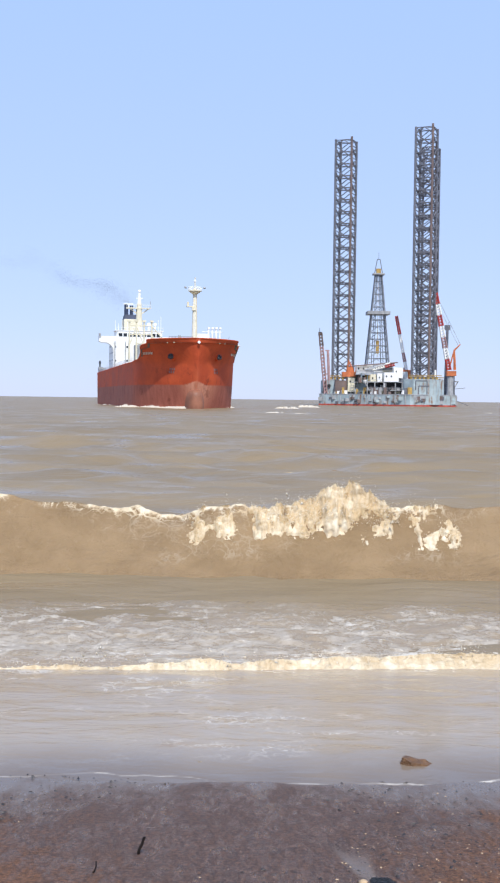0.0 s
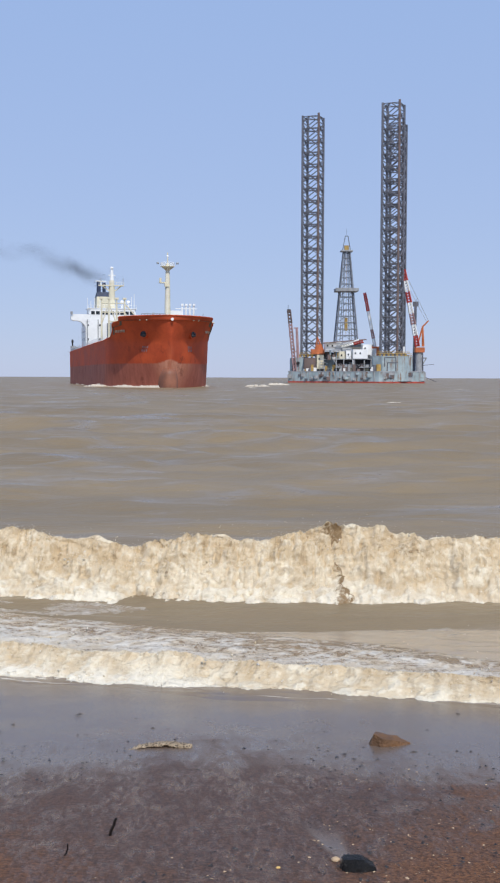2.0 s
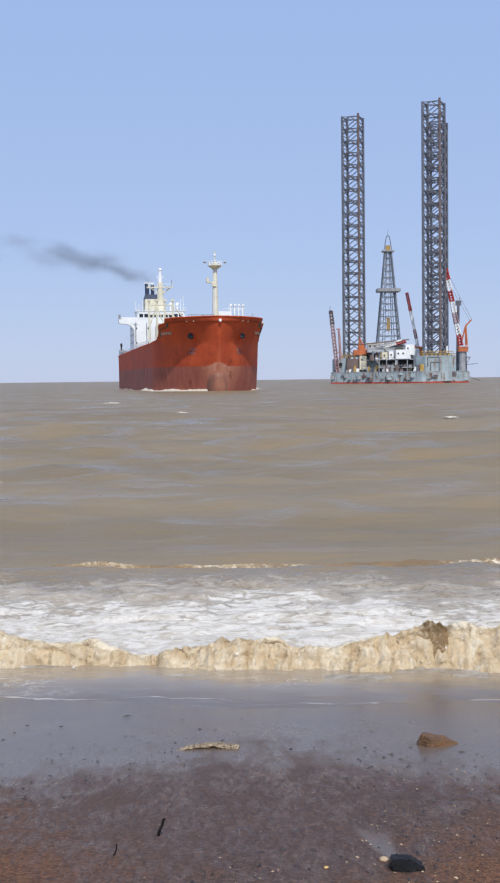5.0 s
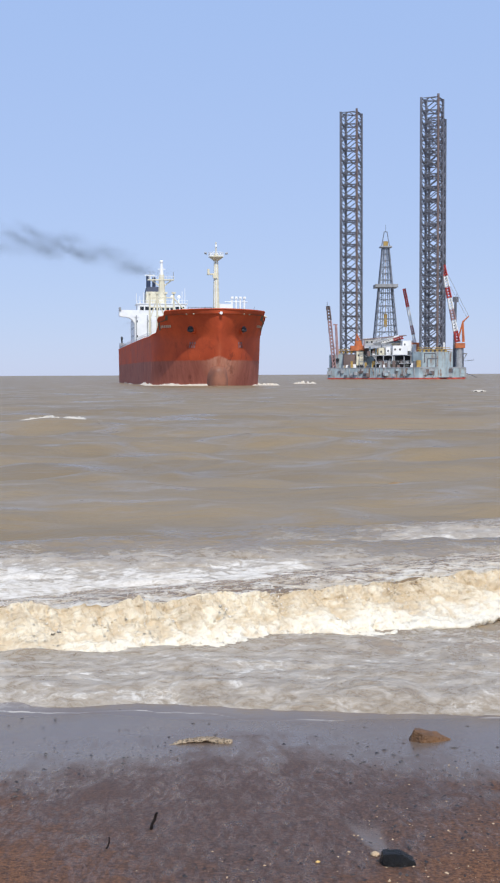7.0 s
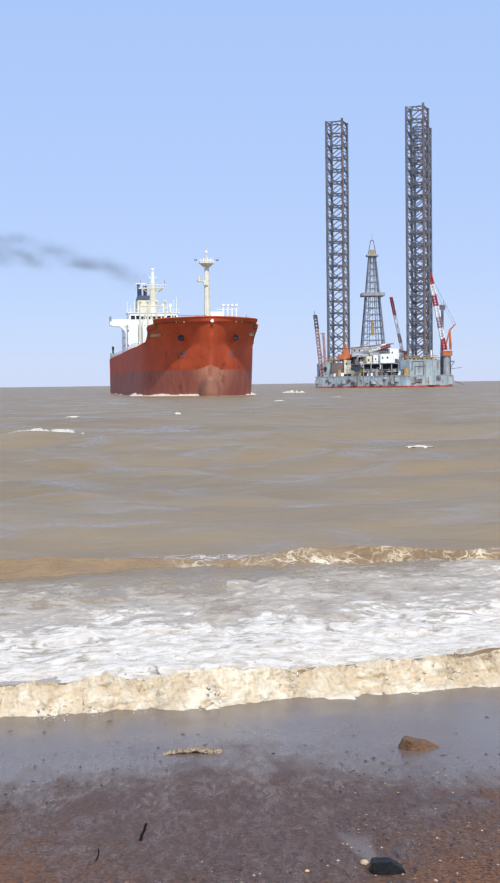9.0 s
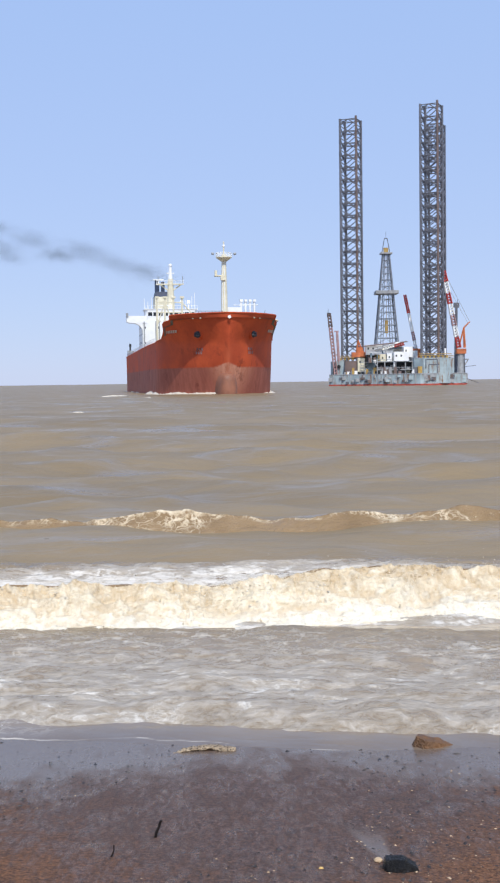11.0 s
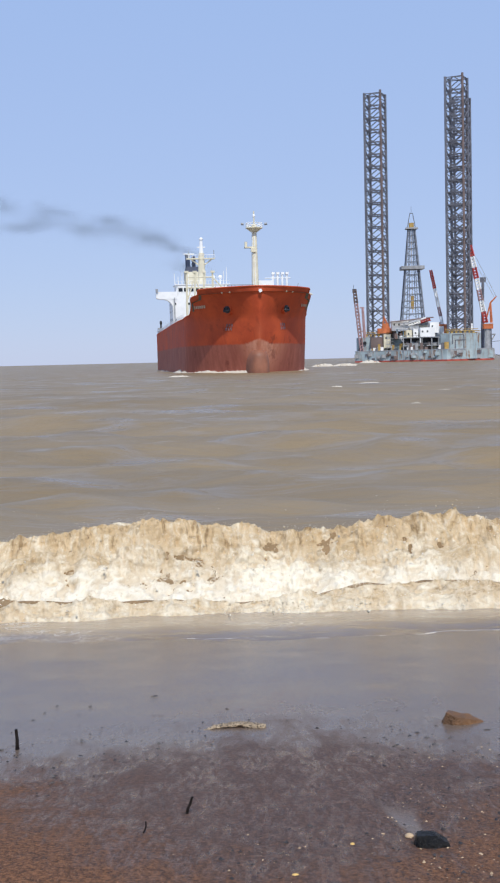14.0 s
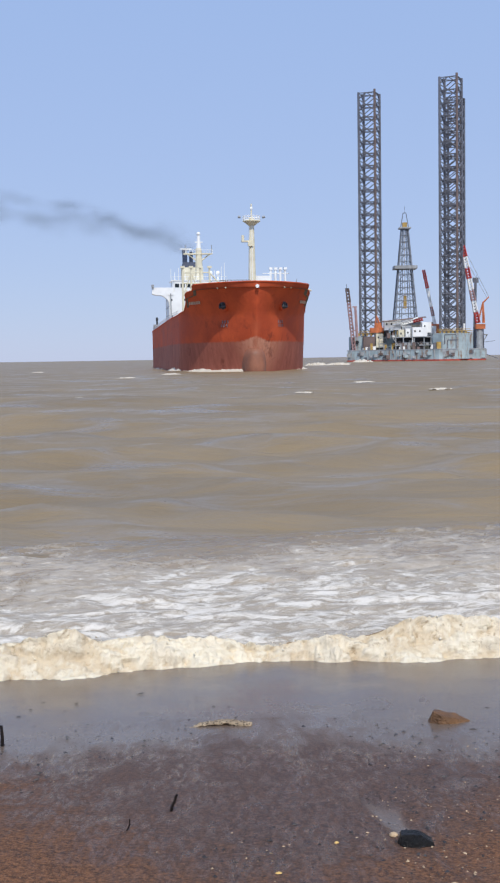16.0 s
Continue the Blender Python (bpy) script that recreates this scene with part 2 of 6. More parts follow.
def sea_material():
    k = Nodes("sea_water")
    color, normal = water_nodes(k)
    caps = k.noise(1.1, 8, 0.74, k.scaled((0.32, 1.2, 1)))
    cap = k.ramp(caps, 0.685, 0.77, 0, 0.7)
    slick = k.ramp(k.noise(0.5, 5, 0.58, k.scaled((0.30, 0.8, 1)), 0.8), 0.46, 0.70)
    k.set(color=k.mix(cap, color, FOAM), rough=k.math("MAXIMUM", k.ramp(slick, 0, 1, 0.44, 0.26), k.math("MULTIPLY", cap, 0.7)), ior=1.33, spec=k.ramp(slick, 0, 1, 0.17, 0.50), normal=normal)
    return k.m


def breaker_material():
    """Wave water, with churned foam where the mesh carries it: white at the foot, a falling curtain under the crest
    painted gold as if lit through.
    """
    k = Nodes("breaking_water")
    color, normal = water_nodes(k, 1.1, 1.6)
    silt = k.noise(0.8, 5, 0.6)
    color = k.mix(k.ramp(silt, 0.3, 0.7), (0.230, 0.150, 0.074), (0.31, 0.208, 0.108))
    cover, height, gold = k.attribute("foam"), k.attribute("height"), k.attribute("gold")
    n1 = k.noise(2.2, 10, 0.70, k.scaled((0.9, 0.8, 1.0)), 1.3)
    n2 = k.noise(8.0, 8, 0.72, k.scaled((0.9, 1, 1.0)), 1.0)
    fall = k.noise(5.5, 7, 0.66, k.scaled((1.7, 0.5, 0.36)), 0.7)
    shred = k.math("ADD", k.math("MULTIPLY", k.math("SUBTRACT", n1, 0.5), 1.3), k.math("MULTIPLY", k.math("SUBTRACT", n2, 0.5), 1.1))
    mask = k.ramp(k.math("ADD", cover, shred), 0.50, 0.78)
    threads = k.math("MULTIPLY", lace(k, 1.7, (1.0, 0.8, 1.0)), k.ramp(cover, 0.08, 0.40, 0, 0.95))
    mask = k.math("MAXIMUM", mask, threads)
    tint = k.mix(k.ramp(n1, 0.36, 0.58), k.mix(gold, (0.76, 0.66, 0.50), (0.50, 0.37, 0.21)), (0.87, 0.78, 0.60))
    # gold of light through the thin curtain, plus darker streaks, painted by height
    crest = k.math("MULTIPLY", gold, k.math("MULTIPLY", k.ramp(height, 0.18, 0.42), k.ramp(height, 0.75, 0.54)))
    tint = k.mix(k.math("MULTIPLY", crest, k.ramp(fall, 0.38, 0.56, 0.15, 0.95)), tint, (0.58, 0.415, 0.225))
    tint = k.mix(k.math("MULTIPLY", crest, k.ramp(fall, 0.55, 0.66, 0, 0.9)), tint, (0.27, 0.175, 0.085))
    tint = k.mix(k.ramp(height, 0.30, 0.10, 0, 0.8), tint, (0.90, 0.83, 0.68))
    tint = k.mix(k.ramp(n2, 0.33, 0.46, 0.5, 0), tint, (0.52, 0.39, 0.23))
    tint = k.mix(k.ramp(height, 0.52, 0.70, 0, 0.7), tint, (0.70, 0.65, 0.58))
    # tan in the creases paints in the shade, and thinner foam, between lumps
    tint = k.mix(k.math("MULTIPLY", k.attribute("hollow_shade"), k.ramp(height, 0.04, 0.22, 0.15, 0.55)), tint, (0.58, 0.44, 0.27))
    rubble = k.math("ADD", k.math("MULTIPLY", n2, 0.6), fall)
    k.set(color=k.mix(mask, color, tint), rough=k.ramp(mask, 0, 1, 0.17, 0.9), ior=1.33, spec=k.ramp(mask, 0, 1, 0.4, 0.1),
          normal=k.bump(rubble, 0.40, 0.05, k.bump(n1, 0.6, 0.12, normal)))
    return k.m


def lace_material(name, solid, size=1.0):
    """Shallow water under foam: closed where the sheet is young, torn into threads where it is old."""
    k = Nodes(name)
    color, normal = water_nodes(k, 0.5, 1.5)
    cover = k.attribute("foam")
    color = k.mix(k.ramp(cover, 0.0, 0.6, 0.0, 0.6), color, (0.37, 0.29, 0.205))
    net = lace(k, size * 1.5, (0.9, 0.7, 1))
    n1 = k.noise(1.5 * size, 9, 0.70, k.scaled((0.65, 0.85, 1), 0.2), 1.6)
    n2 = k.noise(6.5 * size, 8, 0.74, k.scaled((0.7, 0.9, 1)), 1.0)
    shred = k.math("ADD", k.math("MULTIPLY", k.math("SUBTRACT", n1, 0.5), 2.3), k.math("MULTIPLY", k.math("SUBTRACT", n2, 0.5), 1.2))
    closed = k.ramp(k.math("ADD", k.math("MULTIPLY", cover, solid), shred), 0.62, 1.02)
    veil = k.math("MULTIPLY", k.ramp(k.math("ADD", k.math("MULTIPLY", cover, solid), shred), 0.15, 0.75), 0.42)
    threads = k.math("MULTIPLY", net, k.math("MULTIPLY", k.ramp(cover, 0.05, 0.42, 0, 0.85), k.ramp(n1, 0.40, 0.56)))
    mask = k.math("MAXIMUM", k.math("MAXIMUM", closed, threads), k.math("MULTIPLY", veil, k.ramp(cover, 0.02, 0.2)))
    white = k.mix(k.ramp(n2, 0.33, 0.62), (0.46, 0.39, 0.30), (0.73, 0.675, 0.59))
    k.set(color=k.mix(mask, color, white), rough=k.ramp(mask, 0, 1, 0.24, 0.8), ior=1.33, spec=k.ramp(mask, 0, 1, 0.35, 0.15), normal=k.bump(n2, 0.35, 0.05, k.bump(mask, 0.4, 0.05, normal)))
    return k.m


def swash_material():
    """Thin silty water running over sand: clear at its edge, with a few foam threads and a broken foam rim."""
    k = Nodes("swash_water")
    color, normal = water_nodes(k, 0.22, 2.0)
    net = lace(k, 1.9, (1.0, 0.8, 1))
    patch = k.noise(0.6, 6, 0.62, k.scaled((0.7, 0.9, 1)), 0.8)
    deep = k.attribute("depth")
    mask = k.math("MULTIPLY", net, k.math("MULTIPLY", k.ramp(patch, 0.46, 0.68, 0.0, 0.75), k.ramp(deep, 0.1, 0.6)))
    froth = k.ramp(k.noise(2.4, 6, 0.66), 0.44, 0.58)
    mask = k.math("MAXIMUM", mask, k.math("MULTIPLY", k.ramp(froth, 0, 1, 0.25, 0.8), k.ramp(k.attribute("foam"), 0.3, 0.8)))
    body = k.mix(k.ramp(deep, 0.0, 0.75), (0.15, 0.112, 0.085), (0.335, 0.262, 0.182))
    k.set(color=k.mix(mask, body, (0.74, 0.67, 0.57)), rough=k.ramp(mask, 0, 1, 0.16, 0.7), ior=1.33, spec=0.4, normal=normal)
    return k.m


def spray_material():
    """Flying drops and froth, each its own shade of cream."""
    k = Nodes("spray")
    shade = k.t.nodes.new("ShaderNodeNewGeometry").outputs["Random Per Island"]
    c = k.mix(k.ramp(shade, 0.0, 0.7), (0.66, 0.54, 0.36), (0.86, 0.78, 0.64))
    k.set(color=k.mix(k.ramp(shade, 0.7, 1.0), c, (0.92, 0.88, 0.80)), rough=0.6, spec=0.3)
    return k.m


def sand_material():
    """Red-brown sand: grainy high up, dark and combed by the backwash below, a film of water at the bottom."""
    k = Nodes("beach_sand")
    x, y = k.axis(0), k.axis(1)
    big = k.noise(1.1, 5, 0.6, k.scaled((0.8, 1.2, 1), 0.5))
    patch = k.noise(4.0, 6, 0.68, k.scaled((1.1, 0.55, 1), 0.7), 0.8)
    comb = k.noise(13.0, 6, 0.68, k.scaled((2.0, 0.55, 1), 0.8), 0.5)
    grain = k.noise(120.0, 4, 0.75)
    speck = k.noise(48.0, 6, 0.80)
    edge = k.math("ADD", k.math("ADD", y, k.math("MULTIPLY", k.math("SUBTRACT", big, 0.5), 2.2)), k.math("MULTIPLY", k.math("SUBTRACT", patch, 0.5), 2.6))
    edge = k.math("ADD", edge, k.math("MULTIPLY", k.math("SUBTRACT", comb, 0.5), 0.8))
    side = k.math("ABSOLUTE", x, 0.0)
    off = k.math("MAXIMUM", 0.0, k.math("SUBTRACT", side, 0.25))
    wet = k.ramp(k.math("SUBTRACT", edge, k.math("MULTIPLY", off, 1.5)), 3.4, 5.0)
    film = k.ramp(k.math("ADD", edge, k.math("MULTIPLY", side, 0.55)), 6.35, 8.1)
    # the pool that the black stone's runnel holds
    run = k.math("SUBTRACT", y, 5.12)
    from_line = k.math("ABSOLUTE", k.math("ADD", k.math("SUBTRACT", x, 0.60), k.math("MULTIPLY", run, 0.14)), 0.0)
    pool = k.ramp(k.math("SUBTRACT", from_line, k.math("MULTIPLY", run, 0.12)), 0.0, 0.05, 1, 0)
    pool = k.math("MULTIPLY", pool, k.math("MULTIPLY", k.ramp(run, 0.0, 0.05), k.ramp(k.math("ADD", run, k.math("MULTIPLY", patch, 0.4)), 0.45, 0.85, 0.8, 0)))
    film = k.math("MAXIMUM", film, pool)
    dry_c = k.mix(k.ramp(speck, 0.36, 0.66), (0.062, 0.026, 0.012), (0.30, 0.130, 0.054))
    wet_c = k.mix(k.ramp(speck, 0.38, 0.68), (0.046, 0.026, 0.018), (0.200, 0.104, 0.064))
    c = k.mix(wet, dry_c, wet_c)
    c = k.mix(k.ramp(grain, 0.60, 0.69, 0, 0.7), c, (0.40, 0.28, 0.18))
    c = k.mix(k.ramp(grain, 0.44, 0.35, 0, 0.8), c, (0.016, 0.012, 0.010))
    c = k.mix(k.math("MULTIPLY", film, 0.85), c, (0.150, 0.115, 0.090))
    glaze = k.math("MULTIPLY", k.ramp(patch, 0.36, 0.58), k.ramp(comb, 0.40, 0.56))
    damp = k.mix(glaze, (0.60,) * 3, (0.20,) * 3)
    rough = k.mix(film, k.mix(wet, (0.85,) * 3, damp), (0.27,) * 3)
    height = k.math("ADD", k.math("MULTIPLY", comb, 0.25), k.math("MULTIPLY", speck, 0.75))
    fade = k.ramp(k.math("MAXIMUM", film, k.math("MULTIPLY", k.math("MULTIPLY", glaze, wet), 0.45)), 0, 1, 0.8, 0.045)
    b = k.n("ShaderNodeBump", Distance=0.022)
    k.l(height, b.inputs["Height"])
    k.l(fade, b.inputs["Strength"])
    k.set(color=c, rough=rough, ior=1.42, normal=b.outputs[0])
    return k.m


def hull_material():
    """Orange-red topsides over a dull, scraped lower band, pale round the stem from fading and from sunlight put into
    the colour.
    """
    k = Nodes("hull_paint")
    x, y, z = k.axis(0), k.axis(1), k.axis(2)
    patch = k.noise(0.16, 7, 0.66)
    runs = k.noise(0.8, 7, 0.68, k.scaled((1, 1, 0.12)))
    fine = k.noise(2.5, 5, 0.6)
    top = k.mix(k.ramp(patch, 0.3, 0.7), (0.44, 0.070, 0.026), (0.62, 0.108, 0.036))
    top = k.mix(k.ramp(runs, 0.56, 0.76, 0, 0.55), top, (0.24, 0.040, 0.020))
    low = k.mix(k.ramp(runs, 0.35, 0.7), (0.31, 0.095, 0.062), (0.43, 0.140, 0.094))
    pale = k.mix(k.ramp(runs, 0.35, 0.65), (0.52, 0.19, 0.11), (0.70, 0.34, 0.22))
    # pale reaches further on +x: scraped paint with sunlight painted in
    near = k.math("ADD", k.math("ADD", y, k.math("MULTIPLY", runs, 5.0)), k.math("MULTIPLY", k.math("MAXIMUM", x, 0.0), -0.55))
    low = k.mix(k.ramp(near, 6.0, 10.5), pale, low)
    rise = k.ramp(y, 2.0, 6.0, -1.1, 0.0)
    line = k.math("ADD", k.math("ADD", z, rise), k.math("MULTIPLY", k.math("SUBTRACT", fine, 0.5), 0.7))
    c = k.mix(k.ramp(line, 6.0, 6.5), low, top)
    # fresh orange up the stem, brightened to paint in the highlight there
    stem_highlight = k.math("MULTIPLY", k.ramp(y, 1.0, 3.6, 1, 0), k.ramp(line, 5.6, 11.0, 1, 0))
    c = k.mix(k.math("MULTIPLY", stem_highlight, k.ramp(line, 5.6, 6.4)), c, (0.74, 0.20, 0.09))
    scuff = k.math("MULTIPLY", k.ramp(k.noise(0.22, 8, 0.74), 0.54, 0.66), k.ramp(z, 5.0, 12.0, 0.6, 0.3))
    c = k.mix(scuff, c, (0.14, 0.030, 0.020))
    k.set(color=c, rough=k.ramp(patch, 0.2, 0.8, 0.6, 0.8), spec=0.25, normal=k.bump(fine, 0.15, 0.05))
    return k.m


M_SEA, M_BREAK, M_SWASH, M_SAND = sea_material(), breaker_material(), swash_material(), sand_material()
M_LACE = lace_material("foam_net", 0.62, 1.4)
M_LACE_TORN = lace_material("torn_foam_sheet", 0.95, 1.0)
M_LACE_THICK = lace_material("foam_sheet", 1.25, 1.1)
M_FOAM = plain("foam", (0.60, 0.545, 0.45), 0.8, 5.0, 0.1, 0.5, 0.03)
M_SPRAY = spray_material()
M_HULL = hull_material()
M_BULB = painted("scraped_bow_paint", (0.27, 0.105, 0.058), 0.25, 0.6, 0.3, (0.14, 0.06, 0.03))
M_WHITE = painted("white_ship_paint", (0.88, 0.88, 0.86), 0.03, 0.45, 0.4, (0.45, 0.30, 0.18), 5, 0.05)
M_CREAM = painted("cream_ship_paint", (0.74, 0.68, 0.50), 0.10, 0.5, 0.5, (0.35, 0.2, 0.08), 4, 0.1)
M_DECK = painted("green_grey_deck_paint", (0.16, 0.17, 0.15), 0.2, 0.7)
M_DARK = plain("dark_steel", (0.028, 0.028, 0.032), 0.5, 2.0)
M_BLUE = painted("dark_blue_paint", (0.03, 0.045, 0.09), 0.05, 0.5)
M_GLASS = plain("dark_window_glass", (0.02, 0.025, 0.03), 0.1, 2.0)
M_LEG = painted("rig_leg_steel", (0.125, 0.13, 0.155), 0.18, 0.6, 0.3, (0.20, 0.10, 0.06))
M_CHORD = painted("rusty_chord_steel", (0.165, 0.120, 0.108), 0.4, 0.65, 0.2, (0.24, 0.10, 0.05))
M_RIG = painted("pale_blue_rig_paint", (0.36, 0.44, 0.46), 0.60, 0.6, 0.22, (0.24, 0.13, 0.07), 5, 0.18)
M_BOOT = painted("red_boot_paint", (0.45, 0.07, 0.045), 0.1, 0.6)
M_DERRICK = painted("derrick_grey_paint", (0.22, 0.24, 0.28), 0.15, 0.6, 0.4)
M_GREY = painted("grey_rig_paint", (0.34, 0.35, 0.36), 0.22, 0.6, 0.4)
M_OCHRE = painted("yellow_rig_paint", (0.45, 0.29, 0.08), 0.3, 0.55, 0.5)
M_ORANGE = painted("orange_crane_paint", (0.52, 0.15, 0.05), 0.2, 0.5, 0.5)
M_RED = painted("red_boom_paint", (0.48, 0.06, 0.05), 0.1, 0.5, 0.5)
M_PINK = painted("faded_red_boom_paint", (0.40, 0.26, 0.26), 0.2, 0.6, 0.5)
M_ROCK = plain("brown_rock", (0.155, 0.075, 0.028), 0.6, 9.0, 0.35, 0.8, 0.02)
M_COAL = plain("black_wet_stone", (0.012, 0.011, 0.010), 0.36, 14.0, 0.5, 0.9, 0.015)
M_PALE = plain("pale_stone", (0.50, 0.36, 0.22), 0.7, 18.0, 0.25, 0.6, 0.006)
M_SHELL = plain("yellow_shell", (0.70, 0.45, 0.14), 0.5, 30.0, 0.2)
M_STICK = plain("black_wet_wood", (0.018, 0.013, 0.011), 0.4, 30.0, 0.4, 0.8, 0.004)
def crust_material():
    k = Nodes("crusted_driftwood")
    v = k.n("ShaderNodeTexVoronoi", Scale=62.0)
    k.l(k.scaled((1, 1, 1)), v.inputs["Vector"])
    n = k.noise(25.0, 5, 0.65)
    c = k.mix(k.ramp(n, 0.3, 0.7), (0.20, 0.14, 0.085), (0.44, 0.34, 0.22))
    c = k.mix(k.ramp(v.outputs["Distance"], 0.30, 0.42, 0.9, 0), c, (0.07, 0.05, 0.03))
    k.set(color=c, rough=0.65, normal=k.bump(v.outputs["Distance"], 0.8, 0.01))
    return k.m


M_CRUST = crust_material()
M_PEBBLE = plain("dark_pebble", (0.035, 0.028, 0.025), 0.45, 40.0, 0.5)
M_SOOT = plain("soot_smoke", (0.07, 0.075, 0.085), 0.9, 1.0, 0.2)

for m in (M_COAL, M_STICK):
    m.node_tree.nodes["Principled BSDF"].inputs["Specular IOR Level"].default_value = 0.2

# ---- beach and sea ----
SLOPE, SHORE = 0.09, 12.5


def beach(y):
    return SLOPE * (SHORE - y)


def make_ground():
    ys = np.concatenate([np.linspace(-14, 3.5, 20), np.linspace(3.6, 13, 220), np.linspace(13.5, 60, 30), np.geomspace(70, 4900, 12)])
    u = np.linspace(-1, 1, 240)
    half = np.maximum(9, np.abs(ys) * 0.7)
    p = np.zeros((len(ys), len(u), 3))
    p[..., 0] = half[:, None] * u[None, :]
    p[..., 1] = ys[:, None]
    p[..., 2] = np.maximum(beach(ys), -2.5)[:, None]
    flat = p.reshape(-1, 3)
    q = flat.copy()
    q[:, 2] = 0
    bump = (fractal(q * 0.8, 3) - 0.5) * 0.10 + (fractal(q * np.array([5.0, 2.5, 1]), 3) - 0.5) * 0.016
    bump *= np.where(flat[:, 1] < 6.4, 1.0, 0.35)
    # a shallow runnel behind the black stone
    d = (flat[:, 0] - 0.60 + 0.10 * (flat[:, 1] - 5.2)) / (0.07 + 0.05 * np.maximum(0, flat[:, 1] - 5.2))
    bump -= 0.02 * np.exp(-d * d) * smoothstep(5.2, 5.4, flat[:, 1]) * smoothstep(6.2, 5.7, flat[:, 1])
    flat[:, 2] += bump * smoothstep(14, 11, flat[:, 1])
    return tagged(grid_object("ground", p, M_SAND), "wet red-brown sand beach sloping into the sea", "beach", kind="structure")


ground = make_ground()


def make_sea():
    ys = np.geomspace(6.0, 5600, 470)
    u = np.linspace(-1, 1, 170)
    half = ys * 0.40 + 7
    p = np.zeros((len(ys), len(u), 3))
    p[..., 0] = half[:, None] * u[None, :]
    p[..., 1] = ys[:, None]
    flat = p.reshape(-1, 3)
    x, y = flat[:, 0], flat[:, 1]
    z = np.zeros(len(flat))
    step = y * 0.0147
    for length, high, turn, k in ((2.4, 0.045, -0.7, 6), (3.1, 0.05, 0.6, 7), (4.0, 0.07, 0.45, 1), (5.6, 0.07, -0.5, 8), (7.5, 0.10, -0.2, 2), (12.5, 0.15, 0.15, 3), (21.0, 0.18, -0.08, 4), (60.0, 0.22, 0.05, 5)):
        wander = fractal(np.stack([x / (length * 1.2), y / (length * 2), np.full(len(x), 3.0 * k)], 1), 3)
        phase = 2 * np.pi * (y + turn * x) / length + 9 * wander
        crest = 2 * (0.5 + 0.5 * np.sin(phase)) ** 1.8 - 0.8
        patch = 0.4 + 1.2 * value_noise(np.stack([x / (length * 1.1), y / (length * 1.1), np.full(len(x), 7.0 * k)], 1))
        z += high * crest * patch * smoothstep(length / 2.2, length / 7, step)
    flat[:, 2] = z * (0.30 + 0.60 * smoothstep(22, 50, y)) * (1 - 0.65 * smoothstep(90, 220, y)) - 0.02
    return tagged(grid_object("water", p, M_SEA), "choppy silt-brown sea with low swells", "sea", kind="structure")


sea = make_sea()


